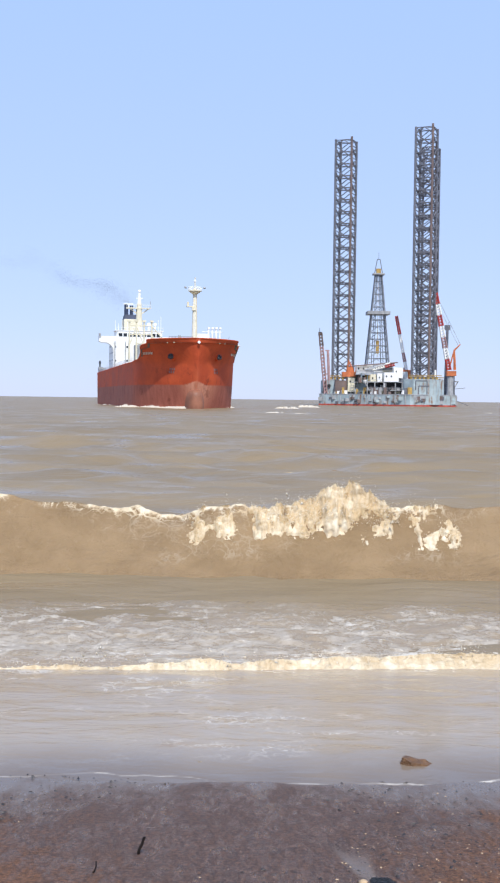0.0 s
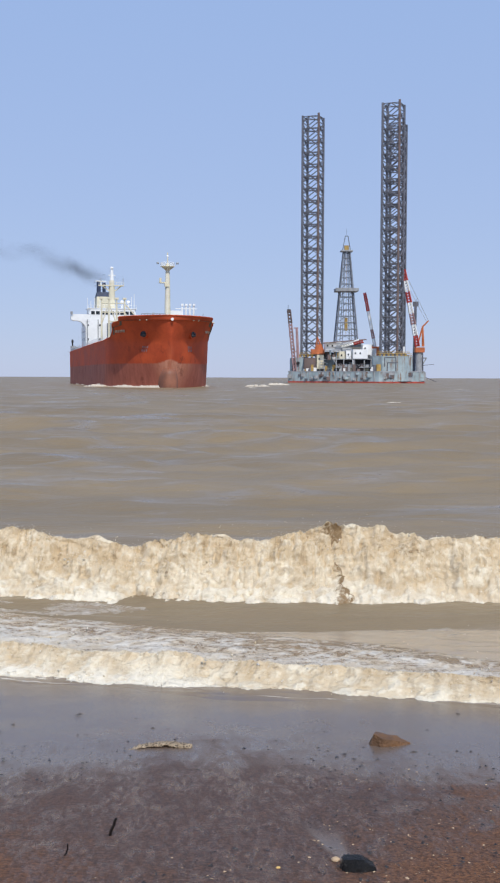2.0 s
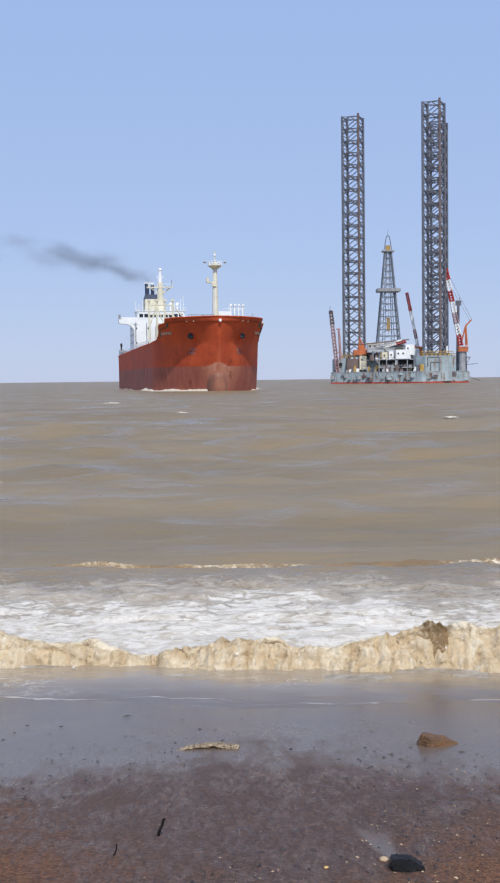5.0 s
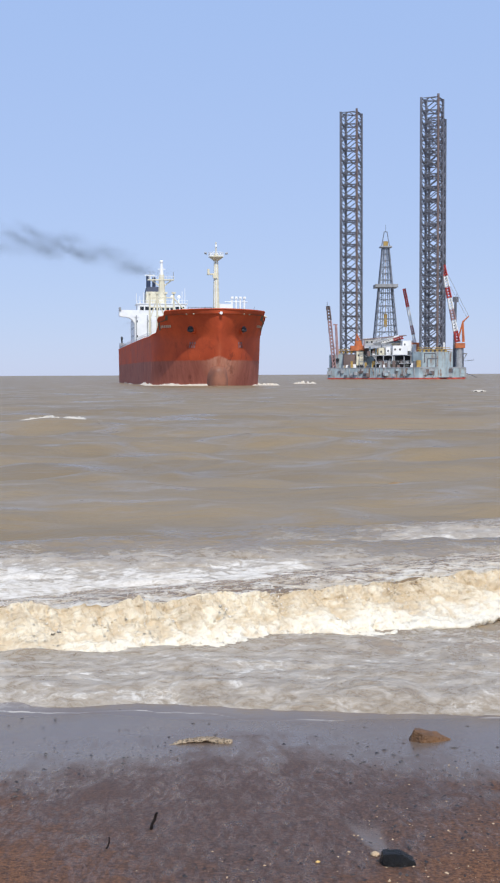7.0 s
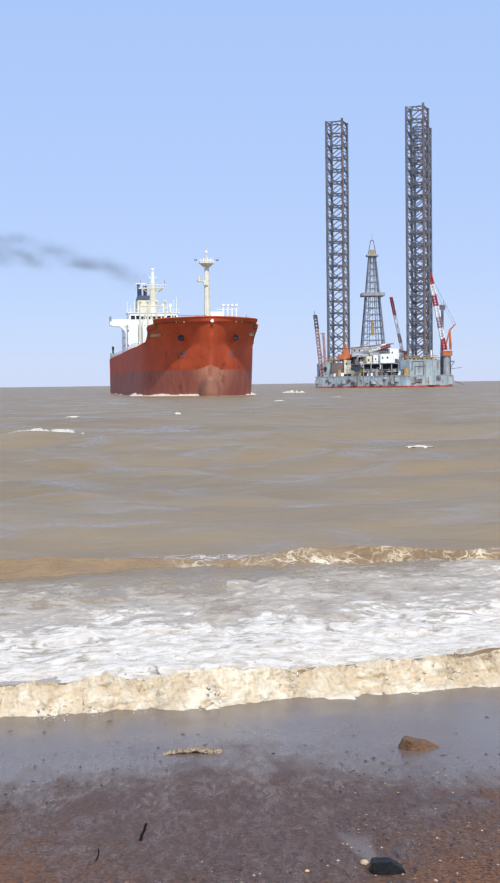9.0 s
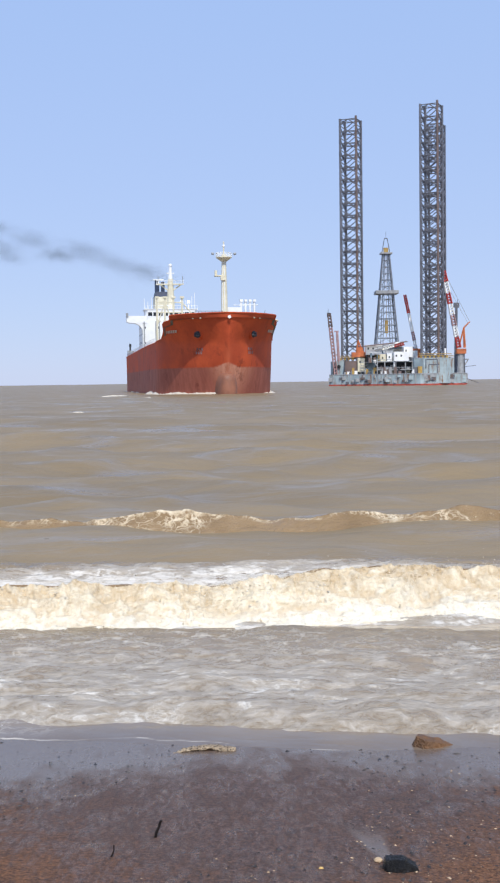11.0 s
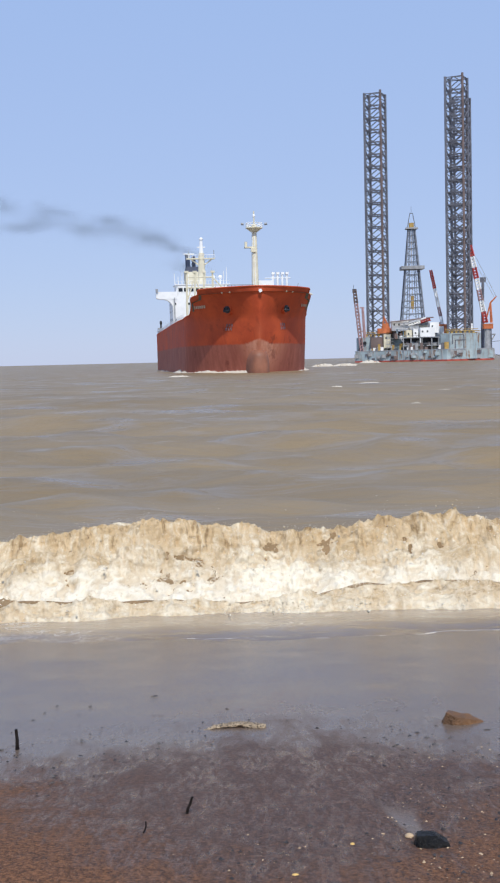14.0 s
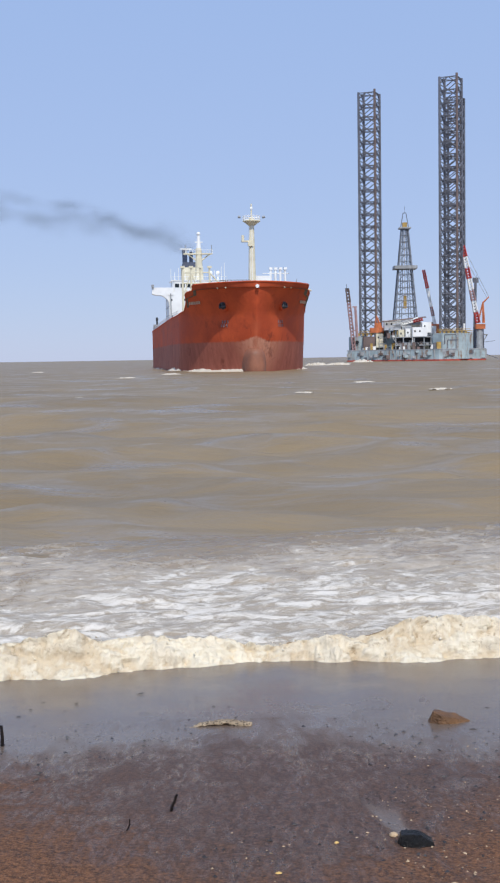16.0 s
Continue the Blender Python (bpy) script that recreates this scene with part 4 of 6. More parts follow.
def make_ship():
    ob = thing("tanker_ship", "large orange-red tanker in ballast with white bridge house", "ship")
    t = np.concatenate([np.linspace(0, 1, 90) ** 1.5 * 40, np.linspace(42, 140, 26), np.linspace(142, LONG, 14)])
    zn = np.linspace(0, 1, 30)
    rows = []
    for side in (-1, 1):
        grid = np.zeros((len(t), len(zn), 3))
        for i, d in enumerate(t):
            z = -2 + zn * (deck_height(np.array(d + 0.0)) + 2)
            y = stem_at(z) * max(0, 1 - d / 30) + d
            y = np.minimum(y, LONG)
            grid[i, :, 0] = side * half_breadth(y, z)
            grid[i, :, 1] = y
            grid[i, :, 2] = z
        rows.append(grid[::side])
    b = Build()
    for g in rows:
        b.sheet(g)
    left, right = rows[0][::-1], rows[1]
    n = len(t)
    b.sheet(np.stack([left[-1], right[-1]], 0))  # transom
    hull = b.done("hull", M_HULL, ob, "orange-red hull, scraped and dull below", True)
    d = Build()
    inner = np.stack([left[:, -1], right[:, -1]], 1).copy()
    inner[..., 2] -= np.where(inner[..., 1] < 18, 1.1, 0.05)
    inner[..., 0] *= 0.985
    d.sheet(inner).done("deck", M_DECK, ob)
    # bulbous bow
    nu, nv = 22, 26
    g = np.zeros((nv, nu, 3))
    for i in range(nv):
        s = i / (nv - 1)
        y = 2.3 + 16 * s ** 1.6
        r = min(1.0, math.sqrt(1 - (1 - min(1, s / 0.45)) ** 2))
        for j in range(nu):
            a = 2 * math.pi * j / (nu - 1)
            g[i, j] = (2.15 * r * (1 + 0.4 * s) * math.copysign(abs(math.sin(a)) ** 0.6, math.sin(a)), y, 0.8 + 4.5 * r ** 0.6 * math.copysign(abs(math.cos(a)) ** 0.8, math.cos(a)))
    Build().sheet(g).done("bulbous_bow", M_BULB, hull, "brown weathered bulbous bow", True)
    # bulwark rail cap
    cap = Build()
    for side in (left, right):
        pts = [tuple(side[i, -1]) for i in range(0, n, 2)]
        cap.path(pts, 0.16, 5)
    cap.done("rail_cap", M_HULL, hull)
    # anchors in their pockets
    for s in (-1, 1):
        y, z = 6.4, 13.9
        x = s * float(half_breadth(np.array(y), np.array(z)))
        nx, ny = s * 0.75, -0.66
        out, c = Vector((nx, ny, -0.12)), Vector((x, y, z))
        Build().tube(c - out * 0.9, c + out * 0.30, 1.35, 16, 1.15).done("bolster", M_HULL, hull)
        Build().tube(c - out * 0.5, c + out * 0.33, 0.85, 14).done("anchor_pocket", M_DARK, hull)
        an, head = Build(), c + out * 0.45 + Vector((0, 0, -0.35))
        an.tube(head + Vector((0, 0, 0.9)), head, 0.22, 6)
        across = Vector((-ny, nx, 0)) * 0.75
        an.tube(head - across, head + across, 0.30, 6)
        for e in (-1, 1):
            an.tube(head + across * e, head + across * e * 0.8 + out * 0.2 + Vector((0, 0, 0.85)), 0.28, 5, 0.06)
        an.done("anchor", M_DARK, hull, "black stockless anchor")
        # name and draught marks, unreadable
        for row, (yy, z2, count, wide) in enumerate(((11.5, 15.0, 6, 0.55), (7.0, 10.6, 3, 0.35), (7.4, 9.8, 3, 0.35))):
            for k in range(count):
                m = Build()
                y1 = yy + k * (wide + 0.25)
                ya, yb = y1, y1 + wide
                xa, xb = (s * (float(half_breadth(np.array(q), np.array(z2))) + 0.06) for q in (ya, yb))
                h = 0.45 if row else 0.55
                m.add([(xa, ya, z2 - h), (xb, yb, z2 - h), (xb, yb, z2 + h * 0.4), (xa, ya, z2 + h * 0.4)], [(0, 1, 2, 3), (3, 2, 1, 0)])
                m.done("hull_mark", M_PINK if row else M_CREAM, hull, "worn pale lettering bar")
        # fairleads in the bulwark
        for y in (3.2, 4.6, 12.0, 14.0, 16.5):
            z = 17.4
            x = s * float(half_breadth(np.array(y), np.array(z)))
            f = Build()
            f.ball((x, y, z), 0.24, 0.24, 0.18, 8, 5)
            f.done("fairlead", M_CREAM, hull)
    Build().tube((0, 0.15, 17.5), (0, -0.35, 17.5), 0.38, 10).done("fairlead", M_WHITE, hull)
    # forecastle gear
    mast = Build()
    mast.tube((0, 7.6, 17.2), (0, 7.6, 32.4), 0.85, 10, 0.5)
    mast.tube((0, 7.6, 32.4), (0, 7.6, 35.2), 0.16, 6)
    fm = mast.done("foremast", M_CREAM, ob)
    Build().tube((0, 7.6, 30.6), (0, 7.6, 31.5), 0.6, 10, 1.8).tube((0, 7.6, 31.5), (0, 7.6, 31.65), 1.9, 12).done("platform", M_CREAM, fm)
    rail = Build()
    for k in range(12):
        a = 2 * math.pi * k / 12
        rail.tube((1.8 * math.cos(a), 7.6 + 1.8 * math.sin(a), 31.6), (1.8 * math.cos(a), 7.6 + 1.8 * math.sin(a), 32.6), 0.06, 4)
    for h in (32.1, 32.6):
        rail.path([(1.8 * math.cos(2 * math.pi * k / 12), 7.6 + 1.8 * math.sin(2 * math.pi * k / 12), h) for k in range(13)], 0.06, 4)
    rail.done("platform_rail", M_WHITE, fm)
    Build().box(-2.2, 0, 6.9, 8.3, 27.2, 27.5).tube((-1.9, 7.6, 27.5), (-1.9, 7.6, 28.6), 0.3, 8).box(-0.9, 0.2, 6.7, 7.3, 26.3, 27.2).done("lamp_platform", M_CREAM, fm)
    Build().tube((-0.55, 7.0, 17.2), (-0.4, 7.3, 31), 0.08, 4).tube((-0.1, 6.8, 17.2), (0, 7.1, 31), 0.08, 4).done("ladder", M_WHITE, fm)
    Build().ball((0, 7.6, 34.2), 0.32, 0.32, 0.4, 8, 6).done("mast_light", M_WHITE, fm)
    for k in range(2):
        x = -2.3 + 4.6 * k
        Build().tube((x, 7.6, 32.4), (x * 1.25, 7.6, 32.5), 0.3, 6).done("mast_light", M_GREY, fm)
    Build().box(0.6, 4.3, 8.5, 11.5, 15.6, 20.2, 0.1).done("mast_house", M_WHITE, ob)
    for k in range(4):
        x = 4.6 + 1.05 * k
        Build().tube((x, 12.0, 15.4), (x, 12.0, 21.9), 0.26, 6).box(x - 0.3, x + 0.36, 11.6, 12.4, 21.7, 22.2).done("vent_post", M_WHITE, ob)
    Build().path([(2.8, 12, 20.9), (8.6, 12, 20.9)], 0.1, 4).done("vent_pipe", M_WHITE, ob)
    r = Build()
    for k in range(9):
        x = -7 + k * 0.8
        r.tube((x, 6.5, 17.2), (x, 6.5, 19.2), 0.07, 4)
    r.path([(-7, 6.5, 19.2), (-0.6, 6.5, 19.2)], 0.07, 4)
    r.done("forecastle_rail", M_GREY, ob)
    for x in (-5.0, 5.0):
        Build().tube((x - 1.2, 8, 18.1), (x + 1.2, 8, 18.1), 0.9, 10).box(x - 1.6, x + 1.6, 7.2, 8.8, 17.2, 18.0).done("windlass", M_GREY, ob)
    for x, z in ((9.5, 19.6), (-9.0, 19.2)):
        Build().tube((x, 10, 17.4), (x + 0.5, 10, z), 0.07, 4).done("jackstaff", M_GREY, ob)
    # midship posts and pipes
    for x in (-8.6, -6.2, -3.6, -1.0):
        Build().tube((x, 92, 11.6), (x, 92, 28.4), 0.36, 8, 0.26).box(x - 0.6, x + 0.6, 91.5, 92.5, 28.2, 28.8).done("vent_post", M_CREAM, ob)
    br = Build()
    for a, c in (((-8.6, 92, 20), (-6.2, 92, 27)), ((-3.6, 92, 20), (-6.2, 92, 27)), ((-8.6, 92, 27), (-1.0, 92, 27)), ((-8.6, 92, 24), (-1.0, 92, 24)), ((-1.0, 92, 27), (6, 92, 19)), ((-1, 92, 24), (3.5, 92, 17))):
        br.tube(a, c, 0.2, 5)
    br.done("post_brace", M_CREAM, ob)
    for s in (-1, 1):
        c = Build()
        c.tube((s * 5.5, 80, 11.6), (s * 5.5, 80, 20.5), 0.8, 8).tube((s * 5.5, 80, 20.0), (s * 5.5, 100, 21.5), 0.45, 6, 0.2)
        c.done("hose_crane", M_CREAM, ob)
    for x in (-3, -2.3, 0, 0.7, 2.6, 3.3):
        Build().tube((x, 32, 13.2), (x, 132, 12.6), 0.28, 6).done("deck_pipe", M_GREY, ob)
    rail = Build()
    for k in range(34):
        y = 31 + k * 4.1
        x = -float(half_breadth(np.array(y), np.array(12.8))) + 0.3
        z = float(deck_height(np.array(y)))
        rail.tube((x, y, z - 0.1), (x, y, z + 1.2), 0.06, 4)
    for h in (0.6, 1.2):
        rail.path([(-float(half_breadth(np.array(y), np.array(12.8))) + 0.3, y, float(deck_height(np.array(y))) + h) for y in np.linspace(31, 168, 22)], 0.06, 4)
    rail.done("side_rail", M_WHITE, ob)
    for y in (150.0, 158.0, 165.0):
        x = -float(half_breadth(np.array(y), np.array(13.2))) + 1.2
        Build().box(x - 0.8, x + 0.8, y - 1.5, y + 1.5, 11.4, 14.2, 0.2).done("mooring_winch", M_GREY, ob)
    Build().tube((-12.2, 168, 11.2), (-12.2, 168, 17.2), 0.3, 6).box(-12.6, -11.8, 167.6, 168.4, 16.0, 16.9).done("stern_post", M_DARK, ob)
    # bridge house
    house = Build().box(-9.9, 9.9, 136, 154, 11.0, 24.0, 0.3).done("bridge_house", M_WHITE, ob, "white accommodation block")
    Build().box(-8.6, 8.6, 136.1, 146, 24.0, 27.6, 0.6).done("wheelhouse", M_WHITE, house)
    Build().box(-9.0, 9.0, 135.9, 146.4, 27.6, 27.85).done("wheelhouse_roof", M_WHITE, house)
    for k in range(9):
        x = -7.9 + k * 1.78
        Build().box(x, x + 1.35, 136.0, 136.2, 25.5, 26.7).done("window", M_GLASS, house)
    for s in (-1, 1):
        # the wing and the curved bracket that carries it
        rim = [(s * 9.8, 19.0)] + [(s * (9.8 + 4.0 * (1 - math.cos(a))), 20.0 + 3.2 * math.sin(a)) for a in np.linspace(0, math.pi / 2, 9)]
        Build().front((rim + [(s * 9.8, 23.3)])[::s], 135.85, 138.6).done("wing_bracket", M_WHITE, house)
        Build().front([(s * 8.4, 23.0), (s * 14.0, 23.1), (s * 15.2, 23.5), (s * 15.2, 25.5), (s * 8.4, 25.5)][::s], 135.8, 139).done("bridge_wing", M_WHITE, house)
        Build().box(s * 15.0 - 0.4, s * 15.0 + 0.4, 135.2, 136, 25.5, 26.4).done("wing_lamp", M_GREY, house)
        for lev in (13.4, 16.2, 19.0, 21.6):
            for k in range(5):
                y = 138.5 + k * 3.1
                Build().box(s * 9.9 - 0.05, s * 9.9 + 0.05, y, y + 0.6, lev, lev + 0.75).done("window", M_GLASS, house)
        for x in (4.2, 5.4, 9.3):
            Build().tube((s * x, 135.6, 11.0), (s * x, 135.6, 23.6), 0.16, 6).done("down_pipe", M_GREY, house)
    Build().box(-2.2, 1.6, 130.5, 135.9, 11, 22.2, 0.2).done("casing", M_GREY, house, "grey casing before the white house")
    for lev in (16.0, 21.2):
        for k in range(5):
            x = -9.4 + k * 4.4
            Build().box(x, x + 0.6, 135.93, 136.05, lev, lev + 0.7).done("window", M_GLASS, house)
    r = Build()
    for k in range(19):
        x = -8.8 + k * 0.98
        r.tube((x, 136.0, 27.8), (x, 136.0, 28.9), 0.05, 4)
    r.path([(-8.8, 136.0, 28.9), (8.8, 136.0, 28.9)], 0.06, 4)
    r.done("roof_rail", M_WHITE, house)
    for x, h in ((-9.0, 31.5), (-6.5, 31.8), (-4.4, 31.2), (-7.8, 30.4), (5.0, 31.0), (7.2, 32.2), (8.2, 33.4)):
        Build().tube((x, 138, 27.7), (x, 138, h), 0.09, 5).done("aerial", M_WHITE, house)
    for x in (4.0, 6.4):
        Build().tube((x, 141, 27.7), (x, 141, 30.0), 0.25, 6).ball((x, 141, 30.4), 0.7, 0.7, 0.7, 10, 7).done("radome", M_WHITE, house)
    # radar mast
    rm = Build().tube((0.4, 142, 28.0), (0.4, 142, 38.4), 1.4, 8, 0.9).done("radar_mast", M_CREAM, ob)
    Build().box(-4.6, 4.8, 141, 143, 36.4, 36.75).done("crosstree", M_CREAM, rm)
    for s in (-1, 1):
        Build().tube((0.4 + s * 3.6, 142, 36.5), (0.4, 142, 33.8), 0.22, 5).done("mast_stay", M_CREAM, rm)
        Build().tube((0.4 + s * 4.2, 142, 36.6), (0.4 + s * 4.2, 142, 39.4), 0.12, 5).done("aerial", M_GREY, rm)
    Build().tube((0.4, 142, 38.4), (0.4, 142, 42.4), 0.75, 6, 0.5).box(-0.9, 1.7, 141.8, 142.2, 40.2, 40.5).ball((0.4, 142, 43.0), 0.65, 0.65, 0.6, 10, 6).done("mast_head", M_WHITE, rm)
    Build().box(-5.6, -2.0, 141.5, 142.5, 38.0, 38.3).tube((-3.8, 142, 36.6), (-3.8, 142, 38.1), 0.2, 6).done("radar_scanner", M_WHITE, rm)
    r = Build()
    for k in range(11):
        x = -4.5 + k * 0.93
        r.tube((x, 141, 36.7), (x, 141, 37.8), 0.05, 4)
    r.path([(-4.5, 141, 37.8), (4.8, 141, 37.8)], 0.06, 4).done("crosstree_rail", M_WHITE, rm)
    # funnel
    fn = Build().prism([(-4.6, 153), (3.4, 153), (3.4, 163), (-4.6, 163)], 10.8, 33.2, [(-4.0, 154), (2.8, 154), (2.8, 162), (-4.0, 162)]).done("funnel", M_CREAM, ob)
    Build().prism([(-4.0, 154.2), (2.6, 154.2), (2.6, 161.8), (-4.0, 161.8)], 33.2, 35.0, [(-3.6, 154.6), (2.2, 154.6), (2.2, 161.4), (-3.6, 161.4)]).done("funnel_top", M_BLUE, fn, "dark blue funnel top")
    for x, y, h, rr in ((-3.1, 156, 39.2, 0.80), (-0.9, 157.5, 38.6, 0.65), (-3.0, 159.5, 37.4, 0.45), (1.2, 157, 37.6, 0.35)):
        Build().tube((x, y, 34.8), (x, y, h), rr, 10).tube((x, y, h), (x, y, h + 0.1), rr * 0.8, 10).done("exhaust_pipe", M_BLUE, fn)
    return ob


ship = make_ship()


def make_bow_wave():
    """Foam pushed up along the waterline of the bow and flanks."""
    b = Build()
    for side in (-1, 1):
        ys = np.concatenate([np.linspace(3.5, 60, 130), np.linspace(61, 165, 90)])
        n = len(ys)
        g = np.zeros((n, 9, 3))
        tall = 0.05 + 0.9 * np.maximum(0, fractal(np.stack([ys * 0.16, ys * 0 + side * 5.0 + 20, ys * 0], 1), 4) - 0.47) * 4
        tall *= np.where(ys < 60, 0.95, 0.5)
        for i, y in enumerate(ys):
            hb = float(half_breadth(np.array(y), np.array(0.3)))
            for j in range(9):
                u = j / 8
                g[i, j] = (side * (hb - 0.3 + 2.2 * u), y - 0.6 * u, tall[i] * (1 - u) ** 1.5 - 0.25)
        p = g.reshape(-1, 3)
        p[:, 2] += 0.7 * (billow(p * 0.9, 3) - 0.3) * (p[:, 2] > 0)
        b.sheet(g[::side])
    ob = b.done("bow_wave", M_FOAM, None, "broken white foam along the tanker's waterline", True)
    ob["category"] = "sea foam"
    return ob


bow_wave = make_bow_wave()


def make_puff(seed, count, long, thick):
    """A puff of soot: a loose cloud of specks."""
    rng = np.random.default_rng(seed)
    b = Build()
    c = rng.normal(0, 1, (count, 3)) * np.array([long, thick, thick])
    c[:, 2] += thick * 1.6 * (fractal(c * np.array([0.25, 0.1, 0.1]) + seed, 3) - 0.5)
    e = rng.normal(0, 0.0225, (count, 3, 3))
    n = np.arange(count * 3).reshape(-1, 3)
    b.v = [tuple(q) for q in (c[:, None, :] + e).reshape(-1, 3)]
    b.f = [tuple(int(i) for i in q) for q in n]
    return tagged(b.done("smoke_puff", M_SOOT), "drifting puff of thin dark exhaust smoke", "smoke", "funnel smoke", "stuff")


# seconds at which each puff leaves the funnel, and how dense it is
PUFFS = [(-6.3, 350), (-5.0, 350), (-3.8, 500), (-2.8, 500), (-1.9, 600), (-1.1, 800), (-0.4, 900), (0.2, 1100), (0.7, 1500), (1.1, 2000), (1.6, 2000), (2.2, 1700), (2.8, 1800), (3.3, 1700), (3.9, 1400), (4.6, 1300), (5.3, 1300), (6.0, 1500), (6.6, 1400),
         (7.2, 1300), (7.9, 1400), (8.6, 1300), (9.4, 1200), (10.1, 1300), (10.8, 1400), (11.5, 1300), (12.2, 1300), (12.8, 1400), (13.4, 1400), (14.0, 1300), (14.6, 1400), (15.2, 1500), (15.7, 1300)]
puffs = [make_puff(50 + k, int(n * (15.0 if t < 0 else 16.0)), 4.4 + 0.8 * math.sin(k * 2.1), 1.5 + 0.4 * math.sin(k * 1.3)) for k, (t, n) in enumerate(PUFFS)]

# ---- the jack-up drilling rig ----
LEGS = ((52.6, 615.0), (89.4, 584.0), (98.2, 629.0))
RIG_X, RIG_Y = 80.0, 609.3
HULL_TOP = 5.8


def make_rig():
    ob = thing("jack_up_rig", "pale blue jack-up drilling rig with three tall lattice legs", "oil rig")
    # hull: a triangle with cut corners round the legs
    c = Vector((RIG_X, RIG_Y))
    poly = []
    order = (0, 1, 2)
    for i in order:
        p = Vector(LEGS[i])
        out = (p - c).normalized()
        across = Vector((-out.y, out.x))
        poly += [p + out * 10.5 - across * 12.5, p + out * 10.5 + across * 12.5]
    poly = [(q.x, q.y) for q in poly]
    big = [(c.x + (x - c.x) * 1.004, c.y + (y - c.y) * 1.004) for x, y in poly]
    hull = Build().prism(poly, -2.0, HULL_TOP).done("hull", M_RIG, ob, "pale blue-grey riveted hull with rust streaks")
    Build().prism(big, -1.0, 0.75).done("boot_stripe", M_BOOT, hull, "red waterline stripe")
    Build().prism(big, HULL_TOP - 0.35, HULL_TOP + 0.05).done("deck_edge", M_GREY, hull)
    # fender ribs
    n = len(poly)
    for i in range(n):
        a, b = Vector(poly[i]), Vector(poly[(i + 1) % n])
        steps = max(2, int((b - a).length / 5))
        for k in range(steps):
            q = a + (b - a) * ((k + 0.5) / steps)
            o = (q - c).normalized() * 0.15
            Build().box(q.x + o.x - 0.2, q.x + o.x + 0.2, q.y + o.y - 0.2, q.y + o.y + 0.2, 0.8, HULL_TOP - 0.4).done("fender_rib", M_GREY, hull)
    # legs
    for i, (x, y) in enumerate(LEGS):
        leg = thing("leg", "", "")
        leg["label"] = "square lattice leg of dark steel tubes"
        leg.parent = ob
        top, bay, r = 136.6, 6.1, 6.05
        spin = radians((22.4, 20.0, 24.0)[i])
        ch = [Vector((x + r * math.cos(spin + k * math.pi / 2 - math.pi), y + r * math.sin(spin + k * math.pi / 2 - math.pi), 0)) for k in range(4)]
        for k, q in enumerate(ch):
            # the chord that faces the viewer is rusty
            near = q.y == min(w.y for w in ch)
            Build().tube((q.x, q.y, -2), (q.x, q.y, top + (0.9 if near else 0)), 0.58, 8).done("chord", M_CHORD if near else M_LEG, leg)
        b = Build()
        levels = int((top - HULL_TOP) / bay)
        for lev in range(levels + 1):
            z = top - 0.4 - lev * bay
            for k in range(4):
                a, d = ch[k], ch[(k + 1) % 4]
                m = (a + d) / 2
                b.tube((a.x, a.y, z), (d.x, d.y, z), 0.22, 5)
                if z - bay > HULL_TOP - 4:
                    b.tube((a.x, a.y, z - bay / 2), (m.x, m.y, z), 0.25, 5)
                    b.tube((d.x, d.y, z - bay / 2), (m.x, m.y, z), 0.25, 5)
                    b.tube((a.x, a.y, z - bay / 2), (m.x, m.y, z - bay), 0.25, 5)
                    b.tube((d.x, d.y, z - bay / 2), (m.x, m.y, z - bay), 0.25, 5)
            for k in range(4):
                m1 = (ch[k] + ch[(k + 1) % 4]) / 2
                m2 = (ch[(k + 1) % 4] + ch[(k + 2) % 4]) / 2
                b.tube((m1.x, m1.y, z), (m2.x, m2.y, z), 0.18, 4)
        ob_b = b.done("bracing", M_LEG, leg)
        ob_b["kind"] = "stuff"
        # jack houses round the leg, one at each chord
        for k, q in enumerate(ch):
            o = (q - Vector((x, y, 0))).normalized() * 1.2
            Build().box(q.x + o.x - 1.5, q.x + o.x + 1.5, q.y + o.y - 1.5, q.y + o.y + 1.5, HULL_TOP, HULL_TOP + 7.6, 0.3).done("jack_house", M_GREY, leg)
        for k in range(7):
            Build().box(x - 7.2 + k * 2.1, x - 6.2 + k * 2.1, y - 8.0, y - 7.4, 13.2, 14.4, 0.1).done("jack_motor", M_OCHRE, leg)
        Build().path([(x - 8, y - 8.2, 15.2), (x + 8, y - 8.2, 15.2)], 0.16, 4).path([(x - 8, y - 8.2, 14.4), (x + 8, y - 8.2, 14.4)], 0.16, 4).done("jack_rail", M_OCHRE, leg)
    # walls of the leg wells, of plates set at an angle
    for poly2, za, zb in (([(79.5, 577.5), (83.5, 573.2), (94.5, 573.2), (99.0, 577.5), (99.0, 581), (79.5, 581)], 0.9, 13.2),
                          ([(41.0, 610.0), (42.5, 606.0), (47.5, 604.4), (50.0, 606.0), (50.0, 611), (41.0, 612)], 0.9, 12.6),
                          ([(58.2, 602.5), (63.0, 600.5), (63.0, 606), (58.2, 606)], 0.9, 13.2)):
        Build().prism(poly2, za, zb).done("leg_well_wall", M_RIG, ob)
    for x, y, z in ((42.2, 606.2, 9.5), (44.2, 604.9, 9.9)):
        Build().tube((x + 0.6, y + 0.2, z), (x + 0.45, y - 0.35, z), 0.9, 12).done("fairlead_sheave", M_DARK, ob)
    # derrick
    dx, dy, z0, z1 = 70.0, 612.0, 21.0, 67.5
    der = Build().box(dx - 7.2, dx + 7.2, dy - 7, dy + 7, 19.6, 21.0).done("drill_floor", M_GREY, ob)
    mast = Build()

